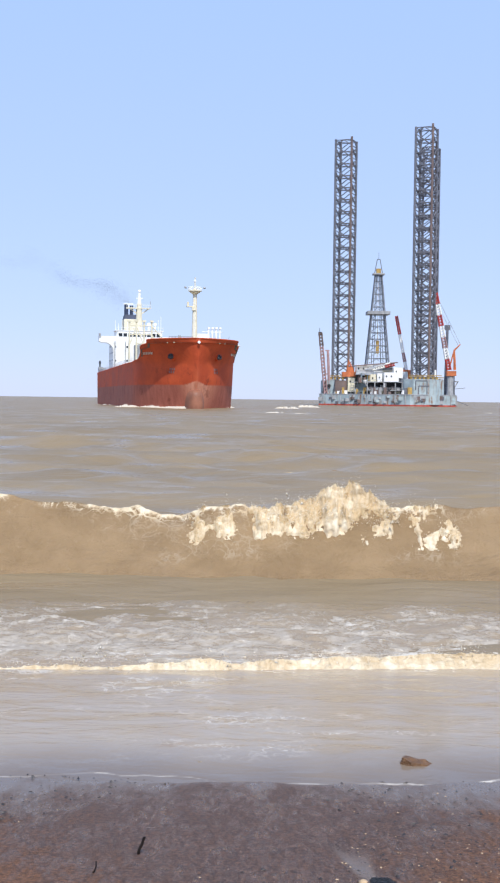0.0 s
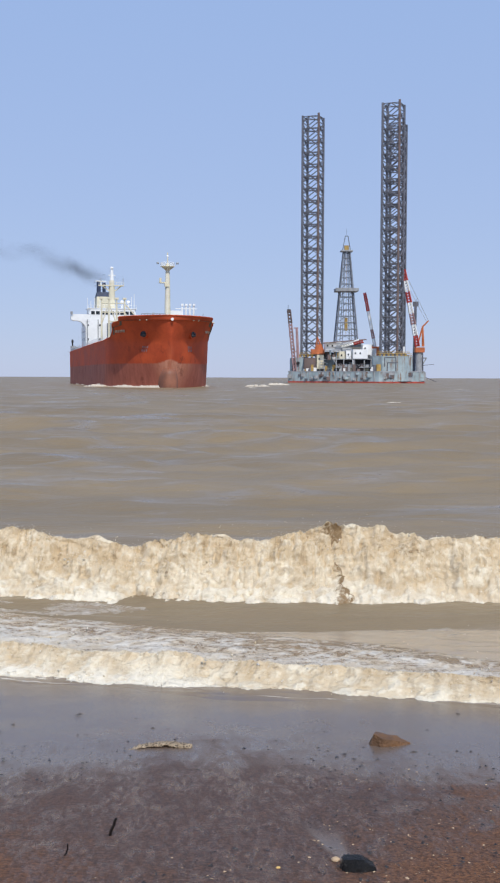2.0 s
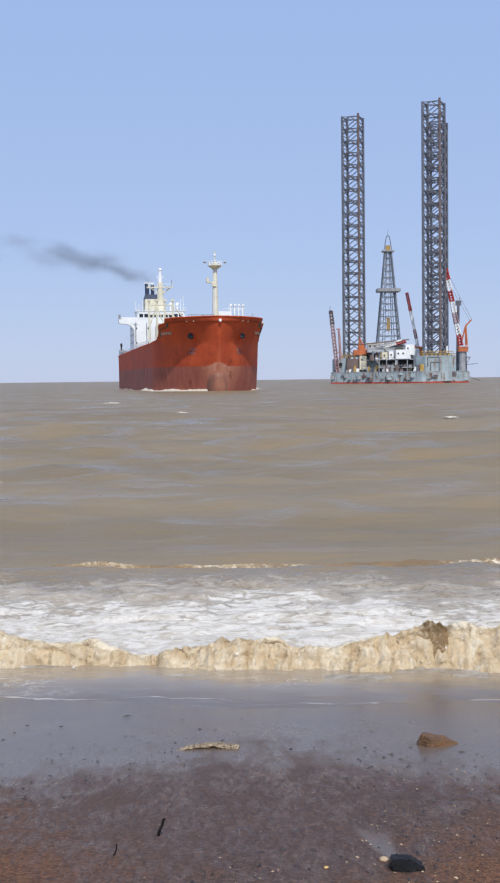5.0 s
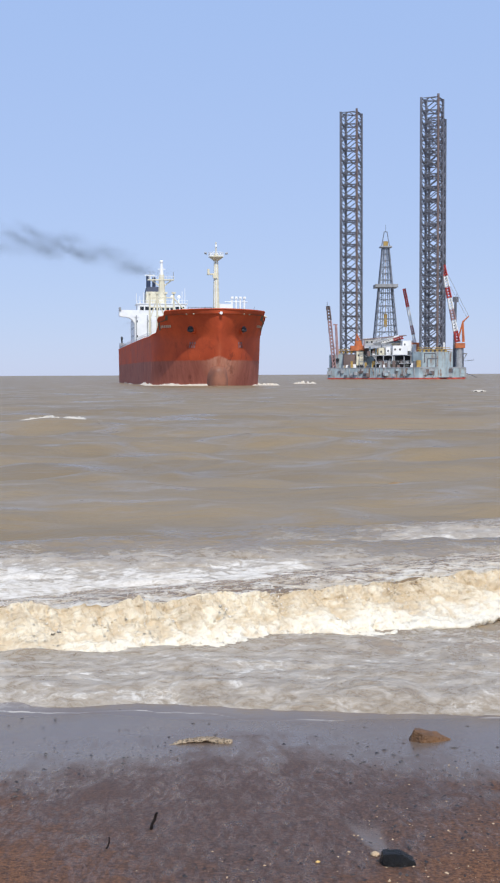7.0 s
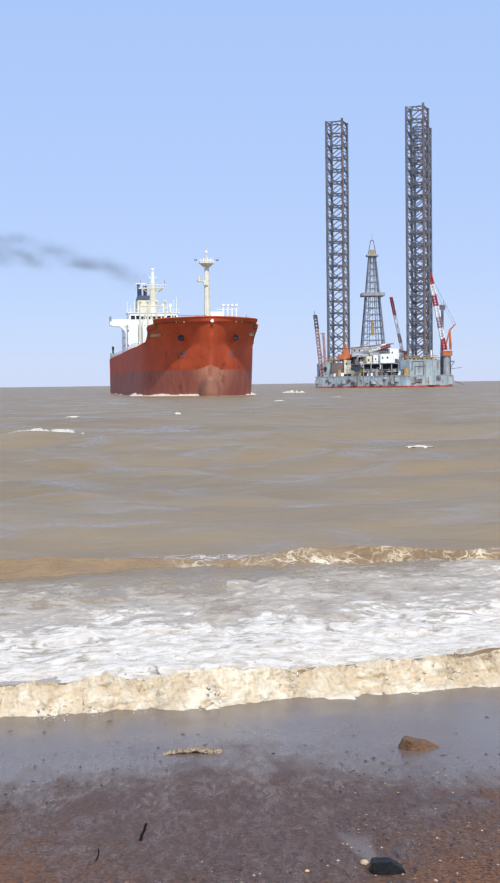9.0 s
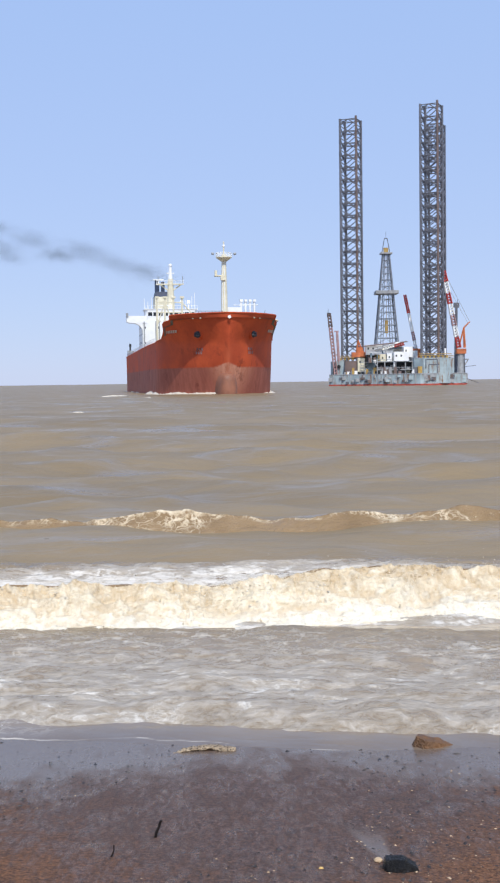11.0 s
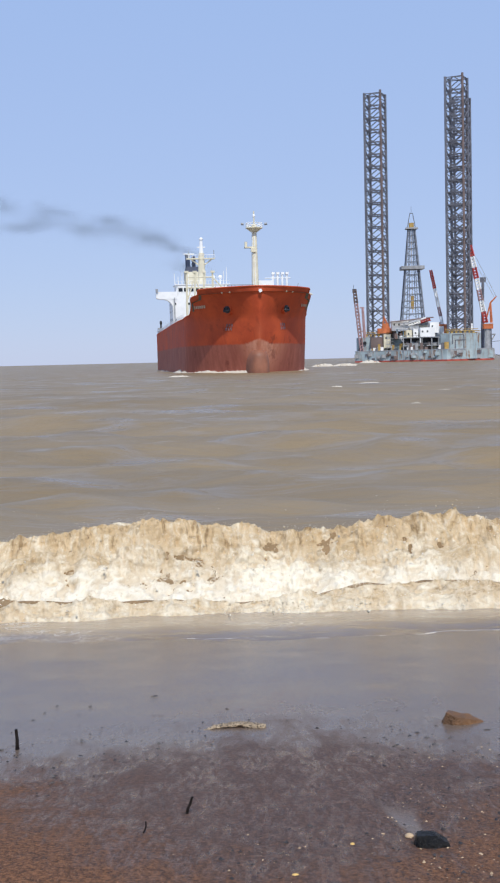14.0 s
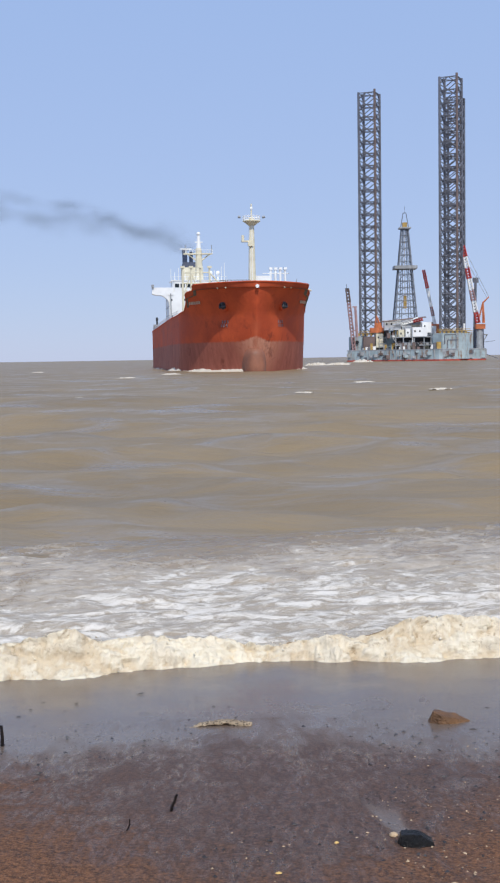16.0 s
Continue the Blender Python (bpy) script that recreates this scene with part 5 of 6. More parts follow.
    def at(cx, cy, z):
        w = 5.6 + (1.6 - 5.6) * (z - z0) / (z1 - z0)
        return (dx + cx * w, dy + cy * w, z)

    corners = ((-1, -1), (1, -1), (1, 1), (-1, 1))
    for cx, cy in corners:
        mast.tube(at(cx, cy, z0), at(cx, cy, z1), 0.36, 6)
    lev = np.linspace(z0, z1, 15)
    for za, zb in zip(lev, lev[1:]):
        for k in range(4):
            a, d = corners[k], corners[(k + 1) % 4]
            mast.tube(at(*a, zb), at(*d, zb), 0.16, 4)
            mid = ((a[0] + d[0]) / 2, (a[1] + d[1]) / 2)
            mast.tube(at(*a, za), at(*mid, zb), 0.08, 4)
            mast.tube(at(*d, za), at(*mid, zb), 0.08, 4)
            mast.tube(at(mid[0] - (d[0] - a[0]) * 0.22, mid[1] - (d[1] - a[1]) * 0.22, za), at(mid[0] - (d[0] - a[0]) * 0.22, mid[1] - (d[1] - a[1]) * 0.22, zb), 0.2, 4)
            mast.tube(at(mid[0] + (d[0] - a[0]) * 0.22, mid[1] + (d[1] - a[1]) * 0.22, za), at(mid[0] + (d[0] - a[0]) * 0.22, mid[1] + (d[1] - a[1]) * 0.22, zb), 0.2, 4)
    mast = mast.done("derrick", M_DERRICK, ob, "tapering lattice drilling derrick")
    Build().box(dx - 5.8, dx + 5.8, dy - 5.6, dy + 5.6, 46.9, 48.5).done("monkey_board", M_GREY, mast)
    Build().box(dx - 3.0, dx + 3.0, dy - 3.0, dy + 3.0, 67.4, 68.1).done("crown_platform", M_GREY, mast)
    Build().box(dx - 1.2, dx + 1.2, dy - 1.2, dy + 1.2, 68.2, 70.6, 0.4).done("crown_block", M_OCHRE, mast)
    cr = Build()
    for sx in (-1, 1):
        cr.tube((dx + sx * 2.0, dy, 68.2), (dx + sx * 0.7, dy, 75.5), 0.2, 5)
    cr.tube((dx - 0.7, dy, 75.5), (dx + 0.7, dy, 75.5), 0.2, 5).tube((dx, dy, 75.5), (dx, dy, 79), 0.07, 4)
    cr.done("crown_frame", M_LEG, mast)
    Build().tube((dx, dy, 25), (dx, dy, 67), 0.12, 5).box(dx - 0.8, dx + 0.8, dy - 0.8, dy + 0.8, 27, 33.5, 0.3).done("top_drive", M_OCHRE, mast)
    # deck houses, pipe racks and walkways
    for x0, x1, y0, y1, za, zb, m, nm in (
            (57.8, 66.0, 596, 603, 15.6, 20.6, M_WHITE, "deck_house"), (70.5, 77.8, 584.5, 590, 12.0, 16.6, M_WHITE, "deck_house"),
            (76.0, 80.5, 590, 596, 14.0, 19.2, M_WHITE, "deck_house"), (63.8, 66.6, 586, 590, 12.0, 15.6, M_CREAM, "deck_house"), (67.2, 69.6, 586, 590, 12.0, 16.0, M_WHITE, "deck_house"),
            (50.6, 53.6, 597, 600, 3.0, 7.6, M_WHITE, "deck_house"), (53.8, 57.4, 598, 602, 7.0, 14.0, M_CREAM, "deck_house"), (93.0, 97.0, 589, 593, 15.0, 18.2, M_WHITE, "deck_house"),
            # the M_DARK blocks' colour stands in for the shade of the deck recess
            (63.0, 80.0, 590, 606, HULL_TOP, 11.6, M_DARK, "deck_block"), (57.5, 63.0, 603, 612, HULL_TOP, 15.4, M_DARK, "deck_block"),
            (66.0, 84.0, 606, 622, HULL_TOP, 19.6, M_GREY, "substructure"), (47.5, 53.5, 600, 606, HULL_TOP, 12.6, M_CHORD, "deck_block")):
        h = Build().box(x0, x1, y0, y1, za, zb, 0.15).done(nm, m, ob)
        if m in (M_WHITE, M_CREAM):
            for k in range(max(1, int((x1 - x0) / 2.6))):
                Build().box(x0 + 0.8 + k * 2.4, x0 + 1.5 + k * 2.4, y0 - 0.08, y0 + 0.05, zb - 2.4, zb - 1.5).done("window", M_GLASS, h)
    for z, xa in ((7.6, 62.0), (11.6, 60.5)):
        Build().box(xa, 80.0, 585, 590, z, z + 0.45).done("walkway", M_GREY, ob)
        r = Build()
        for k in range(12):
            r.tube((xa + 0.2 + k * 1.6, 585.1, z), (xa + 0.2 + k * 1.6, 585.1, z + 1.3), 0.09, 4)
        r.path([(xa, 585.1, z + 1.3), (80, 585.1, z + 1.3)], 0.09, 4).done("walkway_rail", M_GREY, ob)
    for x in (62.3, 66.0, 70.6, 71.4, 76.2, 79.6):
        Build().tube((x, 585.3, HULL_TOP), (x, 585.3, 11.6), 0.28, 5).done("walkway_post", M_WHITE if x > 70 and x < 71 else M_GREY, ob)
    Build().tube((60.8, 585.3, 11.6), (63.4, 585.3, 7.8), 0.25, 5).done("walkway_brace", M_GREY, ob)
    for k, w in enumerate((1.3, 1.0, 1.5, 1.1, 1.2, 0.9)):
        x = 63.5 + k * 2.7
        Build().tube((x, 588, HULL_TOP + 0.9), (x + 1.9, 588, HULL_TOP + 0.9), w * 0.75, 10).done("mud_tank", (M_GREY, M_CHORD, M_CREAM)[k % 3], ob)
        Build().box(x + 0.2, x + 1.8, 587, 589, 8.1, 8.1 + w * 1.4, 0.1).done("deck_crate", (M_CHORD, M_GREY, M_RIG, M_DARK)[k % 4], ob)
    rng = random.Random(19)
    # fenders, lockers and stains of gear along the hull's faces
    a, d = Vector(poly[1]), Vector(poly[2])
    e, f = Vector(poly[2]), Vector(poly[3])
    for k in range(44):
        p, q = (a, d) if k % 3 else (e, f)
        w = p + (q - p) * rng.uniform(0.02, 0.98)
        o = (w - c).normalized()
        z, high, wide = rng.uniform(0.9, 4.2), rng.uniform(0.6, 2.6), rng.uniform(0.4, 1.6)
        w = w + o * 0.1
        Build().box(w.x - wide, w.x + wide, w.y - 0.35, w.y + 0.35, z, min(z + high, HULL_TOP - 0.5), 0.08).done("hull_fitting", (M_CHORD, M_GREY, M_GREY, M_RIG, M_LEG)[k % 5], hull)
    for k in range(30):
        w = a + (d - a) * rng.uniform(0.0, 1.0)
        Build().box(w.x - 0.8, w.x + rng.uniform(0.2, 1.4), w.y + 0.6, w.y + 2.0, HULL_TOP, HULL_TOP + rng.uniform(0.8, 3.4), 0.08).done("deck_gear", (M_CHORD, M_DARK, M_GREY, M_OCHRE, M_LEG, M_WHITE)[k % 6], ob)
    for x0, x1, y0, za, zb, m in ((66.5, 71.5, 597, 14.0, 17.6, M_WHITE), (71.8, 76.0, 599, 14.5, 18.2, M_CREAM), (80.6, 84.0, 598, 13.5, 17.4, M_WHITE)):
        Build().box(x0, x1, y0, y0 + 4, za, zb, 0.15).done("deck_house", m, ob)
    rng = random.Random(7)
    for k in range(26):
        x, y, z = rng.uniform(57, 82), rng.uniform(592, 603), rng.uniform(11.6, 15.2)
        w, h = rng.uniform(0.6, 1.8), rng.uniform(0.8, 2.6)
        Build().box(x, x + w, y, y + w, 11.5, z + h, 0.1).done("deck_gear", (M_GREY, M_DARK, M_CHORD, M_OCHRE, M_WHITE, M_RIG)[k % 6], ob)
    # scaffold beside the left leg
    sc = Build()
    for x in (55.2, 57.0, 58.8):
        sc.tube((x, 596, HULL_TOP), (x, 596, 12.8), 0.14, 4)
    for z in (7.2, 8.7, 10.2, 11.7):
        sc.path([(55.2, 596, z), (58.8, 596, z)], 0.14, 4)
    sc.done("scaffold", M_GREY, ob)
    for k in range(9):
        Build().tube((56.0, 592 + k * 0.5, 19.6 + 0.05 * k), (78.0, 590 + k * 0.5, 21.6 + 0.05 * k), 0.16, 5).done("drill_pipe", M_CHORD, ob)
    Build().tube((62, 594, 18.0), (74, 590, 21.5), 0.4, 6).tube((62, 596, 18.0), (74, 592, 21.5), 0.4, 6).done("pipe_ramp", M_WHITE, ob)

    # cranes
    def lattice(b, a, d, w, n):
        a, d = Vector(a), Vector(d)
        q = (d - a).to_track_quat("Z", "Y")
        cs = [q @ Vector((sx * w, sy * w, 0)) for sx, sy in ((-1, -1), (1, -1), (1, 1), (-1, 1))]
        for e in cs:
            b.tube(a + e, d + e * 0.8, 0.32, 4)
        for k in range(n):
            p0, p1 = a + (d - a) * (k / n), a + (d - a) * ((k + 1) / n)
            for j in range(4):
                b.tube(p0 + cs[j], p1 + cs[(j + 1) % 4], 0.24, 4)

    def boom(parent, a, d, w, bands):
        a, d = Vector(a), Vector(d)
        for k, m in enumerate(bands):
            b = Build()
            lattice(b, a + (d - a) * (k / len(bands)), a + (d - a) * ((k + 1) / len(bands)), w, 4)
            b.done("boom_section", m, parent)

    c1 = thing("crane", "", "")
    c1.parent = ob
    c1["label"] = "red and white banded lattice boom crane"
    boom(c1, (104.5, 596, 18.5), (97.0, 596, 57.0), 0.95, (M_RED, M_WHITE, M_PINK, M_WHITE, M_RED, M_WHITE, M_RED))
    Build().tube((105.5, 597, HULL_TOP), (105.5, 597, 15.5), 1.6, 10).done("pedestal", M_GREY, c1)
    Build().box(103.2, 108.2, 595, 599, 15.5, 18.0, 0.4).done("crane_house", M_ORANGE, c1)
    Build().tube((107.6, 597, 18.5), (107.2, 597, 28.5), 0.75, 6, 0.5).tube((107.2, 597, 28.5), (110.2, 597, 31.5), 0.5, 6, 0.3).tube((104.6, 597, 18.5), (107.2, 597, 28.5), 0.4, 6).done("crane_gantry", M_ORANGE, c1)
    Build().path([(110.2, 597, 31.5), (97.0, 596, 57.0)], 0.10, 4).path([(109.2, 597, 31.0), (97.6, 596, 52.0)], 0.08, 4).done("pendant_cable", M_GREY, c1)
    Build().tube((104.0, 603, HULL_TOP), (104.6, 603, 41.0), 0.9, 6, 0.7).box(103.2, 106.0, 602.4, 603.6, 39.0, 41.5).tube((105.2, 603, 41.5), (105.2, 603, 43.2), 0.1, 4).done("flare_mast", M_LEG, ob)
    c2 = thing("crane", "", "")
    c2.parent = ob
    c2["label"] = "faded red and white lattice boom crane"
    boom(c2, (84.5, 606, 18.0), (78.8, 606, 46.0), 0.55, (M_WHITE, M_PINK, M_WHITE, M_WHITE, M_RED, M_RED))
    Build().box(82.0, 87.0, 604, 609, 14, 18.5, 0.3).done("crane_house", M_ORANGE, c2)
    Build().tube((84.5, 606.5, HULL_TOP), (84.5, 606.5, 14.0), 1.4, 10).done("pedestal", M_GREY, c2)
    c3 = thing("crane", "", "")
    c3.parent = ob
    c3["label"] = "orange crane with boom laid level"
    Build().box(51.0, 58.0, 600, 604, 14.5, 17.0, 0.3).tube((53.5, 602, 17), (54.2, 602, 22.0), 0.45, 6, 0.3).tube((57, 602, 17), (54.2, 602, 23.0), 0.4, 5).box(53.4, 56.6, 600.5, 603, 17, 19.5, 0.3).done("crane_house", M_ORANGE, c3)
    Build().tube((54.5, 602, HULL_TOP), (54.5, 602, 14.5), 1.4, 10).done("pedestal", M_GREY, c3)
    boom(c3, (58.0, 601, 16.8), (77.0, 596, 21.0), 0.7, (M_ORANGE, M_WHITE, M_WHITE, M_RED))
    # burner boom at the far corner
    c4 = thing("burner_boom", "", "")
    c4.parent = ob
    c4["label"] = "upright faded red lattice boom"
    boom(c4, (43.4, 604, 2.5), (39.9, 604, 37.0), 0.8, (M_PINK, M_PINK, M_PINK, M_PINK, M_CHORD))
    Build().tube((45.2, 606, 5.0), (44.0, 606, 28.0), 0.9, 6, 0.7).box(42.6, 44.8, 605.5, 606.5, 27.6, 28.2).box(42.4, 44.9, 605.5, 606.5, 15.6, 16.2).done("boom_mast", M_PINK, c4)
    Build().box(39.0, 40.8, 605.4, 606.6, 35.5, 37.4).tube((39.6, 606, 37), (39.6, 606, 39.5), 0.1, 4).done("boom_tip", M_DARK, c4)
    # outrigger deck on the far right
    Build().box(99.5, 111.0, 604, 612, 12.6, 13.1).done("outrigger_deck", M_GREY, ob)
    for x0, x1 in ((100, 100), (104, 104), (108.4, 108.4), (110.6, 104.0)):
        Build().tube((x0, 604.5, 12.6), (x1, 604.5, 1.0), 0.28, 5).done("outrigger_post", M_GREY, ob)
    Build().tube((109.0, 604, 1.5), (108.6, 604, 16.5), 0.3, 5).tube((109, 604, 3.4), (116.0, 604, 0.6), 0.14, 4).tube((108.5, 604, 9.0), (114.5, 604, 9.6), 0.12, 4).done("mooring_boom", M_LEG, ob)
    Build().path([(84.5, 573.3, 8), (84.5, 573.3, 12.5), (90, 573.3, 12.5), (90, 573.3, 3)], 0.3, 5).path([(86, 573.2, 3), (86, 573.2, 10), (91, 573.2, 10)], 0.22, 5).done("sea_water_pipe", M_LEG, ob)
    Build().tube((80, 576, 6.8), (86.5, 575.0, 1.2), 0.2, 5).tube((81, 576, 6.8), (87.5, 575.0, 1.2), 0.2, 5).done("gangway", M_LEG, ob)
    for k in range(6):
        Build().box(70.5 + k * 0.62, 70.9 + k * 0.62, 584.0, 592.0, 3.6, 4.5).done("name_mark", M_DARK, ob, "dark unreadable lettering bars")
    return ob


rig = make_rig()

# ---- things on the sand ----
def stone(name, x, y, sx, sy, sz, seed, material, label, category="stone", cuts=(), rough=0.25, sink=0.3, turn=0.0):
    """A worn block: a lumpy ball cut by planes."""
    b = Build().ball((0, 0, 0), 1, 1, 1, 26, 18)
    p = np.array(b.v)
    p *= (1 + rough * (fractal(p * 1.6 + seed, 4) - 0.5) * 2)[:, None]
    for nx, ny, nz, d in cuts:
        n = np.array([nx, ny, nz]) / math.sqrt(nx * nx + ny * ny + nz * nz)
        over = np.maximum(0, p @ n - d)
        p -= over[:, None] * n * 0.97
    p += 0.03 * (fractal(p * 9 + seed, 3) - 0.5)[:, None]
    p *= np.array([sx, sy, sz])
    b.v = [tuple(q) for q in p]
    ob = b.done(name, material, None, label, False)
    ob["category"] = category
    ob.matrix_basis = pose(x, y, beach(y) + sz * (0.62 - sink), 0, 0, turn)
    return ob


def wedge_rock():
    """A split wedge: steep broken end, long sloping back."""
    bm = bmesh.new()
    for q in ((-0.150, -0.02, -0.05), (-0.135, 0.08, -0.05), (-0.108, -0.015, 0.098), (-0.075, 0.06, 0.088), (-0.055, -0.085, -0.05), (-0.062, -0.055, 0.080), (0.045, 0.02, 0.072), (0.03, -0.05, 0.058),
              (0.135, 0.0, 0.030), (0.175, -0.02, -0.05), (0.09, -0.085, -0.05), (0.08, 0.09, -0.05)):
        bm.verts.new(q)
    bmesh.ops.convex_hull(bm, input=bm.verts)
    bmesh.ops.subdivide_edges(bm, edges=bm.edges, cuts=5, use_grid_fill=True)
    for v in bm.verts:
        v.co += v.co.normalized() * (noise.fractal(v.co * 22, 1.0, 2.0, 4) * 0.006)
    me = bpy.data.meshes.new("rock")
    bm.to_mesh(me)
    bm.free()
    me.materials.append(M_ROCK)
    ob = tagged(new("rock", me), "split brown wedge of rock sitting in wet sand", "rock")
    ob.matrix_basis = pose(1.135, 7.42, beach(7.42) - 0.018, 0, 0, 4)


wedge_rock()
def black_slab():
    """A flat wet slab: steep broken end, level top, sloping tail."""
    bm = bmesh.new()
    for q in ((-0.082, -0.03, -0.02), (-0.078, 0.05, -0.02), (-0.066, -0.012, 0.058), (-0.058, 0.045, 0.060), (0.022, -0.006, 0.054), (0.025, 0.045, 0.055), (0.078, -0.012, 0.020), (0.075, 0.035, 0.024),
              (0.082, -0.03, -0.02), (0.080, 0.045, -0.02), (-0.015, -0.058, -0.02), (0.0, -0.040, 0.028), (-0.060, -0.042, 0.012)):
        bm.verts.new(q)
    bmesh.ops.convex_hull(bm, input=bm.verts)
    bmesh.ops.subdivide_edges(bm, edges=bm.edges, cuts=4, use_grid_fill=True)
    for v in bm.verts:
        v.co += v.co.normalized() * (noise.fractal(v.co * 38, 1.0, 2.0, 4) * 0.0045)
    me = bpy.data.meshes.new("black_stone")
    bm.to_mesh(me)
    bm.free()
    me.materials.append(M_COAL)
    ob = tagged(new("black_stone", me), "black wet slab of stone on the sand", "stone")
    ob.matrix_basis = pose(0.632, 5.03, beach(5.03) - 0.014, 0, 0, 3)


black_slab()
stone("stone", 0.71, 4.43, 0.05, 0.04, 0.03, 14, M_PALE, "pale tan stone half sunk in dry sand", "stone", ((0.1, -0.3, 0.9, 0.55),), 0.25, 0.3)
stone("stone", 0.547, 5.14, 0.020, 0.016, 0.012, 15, M_PALE, "small tan stone beside the black slab", "stone", (), 0.3)
stone("shell", -0.733, 5.582, 0.020, 0.014, 0.010, 16, M_SHELL, "small yellow shell on dark sand", "shell", (), 0.2)
stone("shell", 0.286, 5.036, 0.011, 0.010, 0.008, 17, M_SHELL, "small yellow shell on dark sand", "shell", (), 0.2)
stone("shell", 0.03, 4.656, 0.016, 0.010, 0.008, 27, M_SHELL, "small yellow shell on brown sand", "shell", (), 0.2)
stone("stone", -0.491, 4.896, 0.018, 0.014, 0.012, 18, M_PALE, "small tan stone on brown sand", "stone", (), 0.3)
stone("pebble", 0.106, 5.301, 0.014, 0.009, 0.008, 19, M_PEBBLE, "small black pebble on dark sand", "pebble", (), 0.3)


def driftwood():
    """A flat crusted piece, pitted and curved."""
    n, m = 60, 16
    g = np.zeros((n, m, 3))
    for i in range(n):
        s = i / (n - 1)
        w = 0.008 + 0.026 * math.sin(math.pi * min(1, s * 0.62 + 0.05)) ** 0.8 * (1 if s < 0.93 else (1 - s) / 0.07 * 0.8 + 0.2)
        h = 0.006 + 0.017 * s ** 0.8 * (1 if s < 0.95 else 0.7)
        for j in range(m):
            a = 2 * math.pi * j / (m - 1)
            g[i, j] = (-0.20 + 0.40 * s, 0.035 * math.sin(s * 4) + w * math.cos(a), 0.012 + 0.020 * math.sin(math.pi * s) ** 0.8 + 0.012 * s + h * math.sin(a))
    p = g.reshape(-1, 3)
    p += ((billow(p * 30, 3) - 0.5) * 0.018)[:, None] * np.array([0.2, 0.6, 1.0])
    ob = Build().sheet(p.reshape(n, m, 3)).done("driftwood", M_CRUST, None, "pitted crusted driftwood lying on wet sand", True)
    ob["category"] = "driftwood"
    ob.matrix_basis = pose(-0.325, 7.38, beach(7.38) - 0.018, 0, 0, 8)


driftwood()


def twig(pts, r, label):
    b = Build()
    k = len(pts) - 1
    for i, (a, c) in enumerate(zip(pts, pts[1:])):
        b.tube(a, c, r * (1 - 0.3 * i / k), 7, r * (1 - 0.3 * (i + 1) / k))
    ob = b.done("stick", M_STICK, None, label)
    ob["category"] = "stick"
    base = Vector(pts[0])
    ob.data.transform(Matrix.Translation(-base))
    ob.location = base
    return ob


def up(x, y, h):
    return (x, y, beach(y) + h)


twig([up(-0.485, 5.50, -0.03), up(-0.482, 5.50, 0.0), up(-0.476, 5.50, 0.035), up(-0.462, 5.50, 0.062), up(-0.456, 5.50, 0.086), up(-0.449, 5.50, 0.096)], 0.0085, "black burnt stick standing in the sand")
twig([up(-0.668, 5.18, -0.02), up(-0.660, 5.18, 0.012), up(-0.646, 5.18, 0.034), up(-0.640, 5.18, 0.052), up(-0.640, 5.18, 0.076)], 0.0045, "thin crooked black twig standing in the sand")
twig([up(-1.615, 6.9, -0.03), up(-1.613, 6.9, 0.05), up(-1.618, 6.9, 0.125)], 0.013, "black burnt stick standing in the sand")


def pebbles():
    """Grit, shell bits and small stones strewn on the sand."""
    rng = np.random.default_rng(31)
    for name, material, count, label in (("pebbles", M_PEBBLE, 2400, "scattered small dark pebbles on wet sand"), ("shell_bits", M_PALE, 1100, "scattered pale shell bits on the sand")):
        b = Build()
        for k in range(count):
            y = 4.2 + 3.7 * rng.beta(1.3, 1.9) if material is M_PEBBLE else 4.2 + 2.8 * rng.beta(1, 1.8)
            x = rng.uniform(-0.30, 0.30) * y
            r = min(0.016, 0.0026 + rng.exponential(0.0022)) * (1.0 if material is M_PEBBLE else 0.62)
            e = rng.normal(0, 1, (5, 3))
            e /= np.linalg.norm(e, axis=1)[:, None]
            c = np.array([x, y, beach(y) + r * 0.3])
            v = [c + r * np.array(q) for q in ((-1, 0, 0), (0.2, -0.9, 0), (1.1, 0, 0), (0, 1, 0), (0.1, 0.1, 0.7))]
            v = [q + 0.3 * r * d for q, d in zip(v, e)]
            b.add(v, [(0, 1, 4), (1, 2, 4), (2, 3, 4), (3, 0, 4), (3, 2, 1, 0)])
        if material is M_PEBBLE:
            for k in range(80):
                y = 5.6 + 3.0 * rng.beta(1.6, 1.6)
                x = rng.uniform(-0.28, 0.28) * y
                r, turn = rng.uniform(0.004, 0.012), rng.uniform(-0.6, 0.6)
                long, c = rng.uniform(1.2, 3.2), np.array([x, y, beach(y) + 0.002])
                along = np.array([math.cos(turn), math.sin(turn), 0])
                over = np.array([-math.sin(turn), math.cos(turn), 0])
                b.add([c - along * r * long, c - over * r * 0.8, c + along * r * long, c + over * r * 0.9, c + np.array([0, 0, r * 0.75])], [(0, 1, 4), (1, 2, 4), (2, 3, 4), (3, 0, 4), (3, 2, 1, 0)])
        tagged(b.done(name, material), label, "pebbles", kind="stuff")


pebbles()


# ---- what moves ----
def on_beach(y):
    return max(0.0, beach(y))


def surf(ob, rows):
    """Rows of seconds, foot's distance, sinking, turn."""
    walk(ob, [(t, pose(0, y, on_beach(y) + dz, 0, 0, yaw)) for t, y, dz, yaw in rows])


def sailing(t):
    return pose(-10.15 + 0.49 * t - 1.2 * math.exp(-t / 3.5), 312.0 - 3.68 * t - 0.034 * t * t, 0, 0, 0, 11.5 - 0.20 * t)


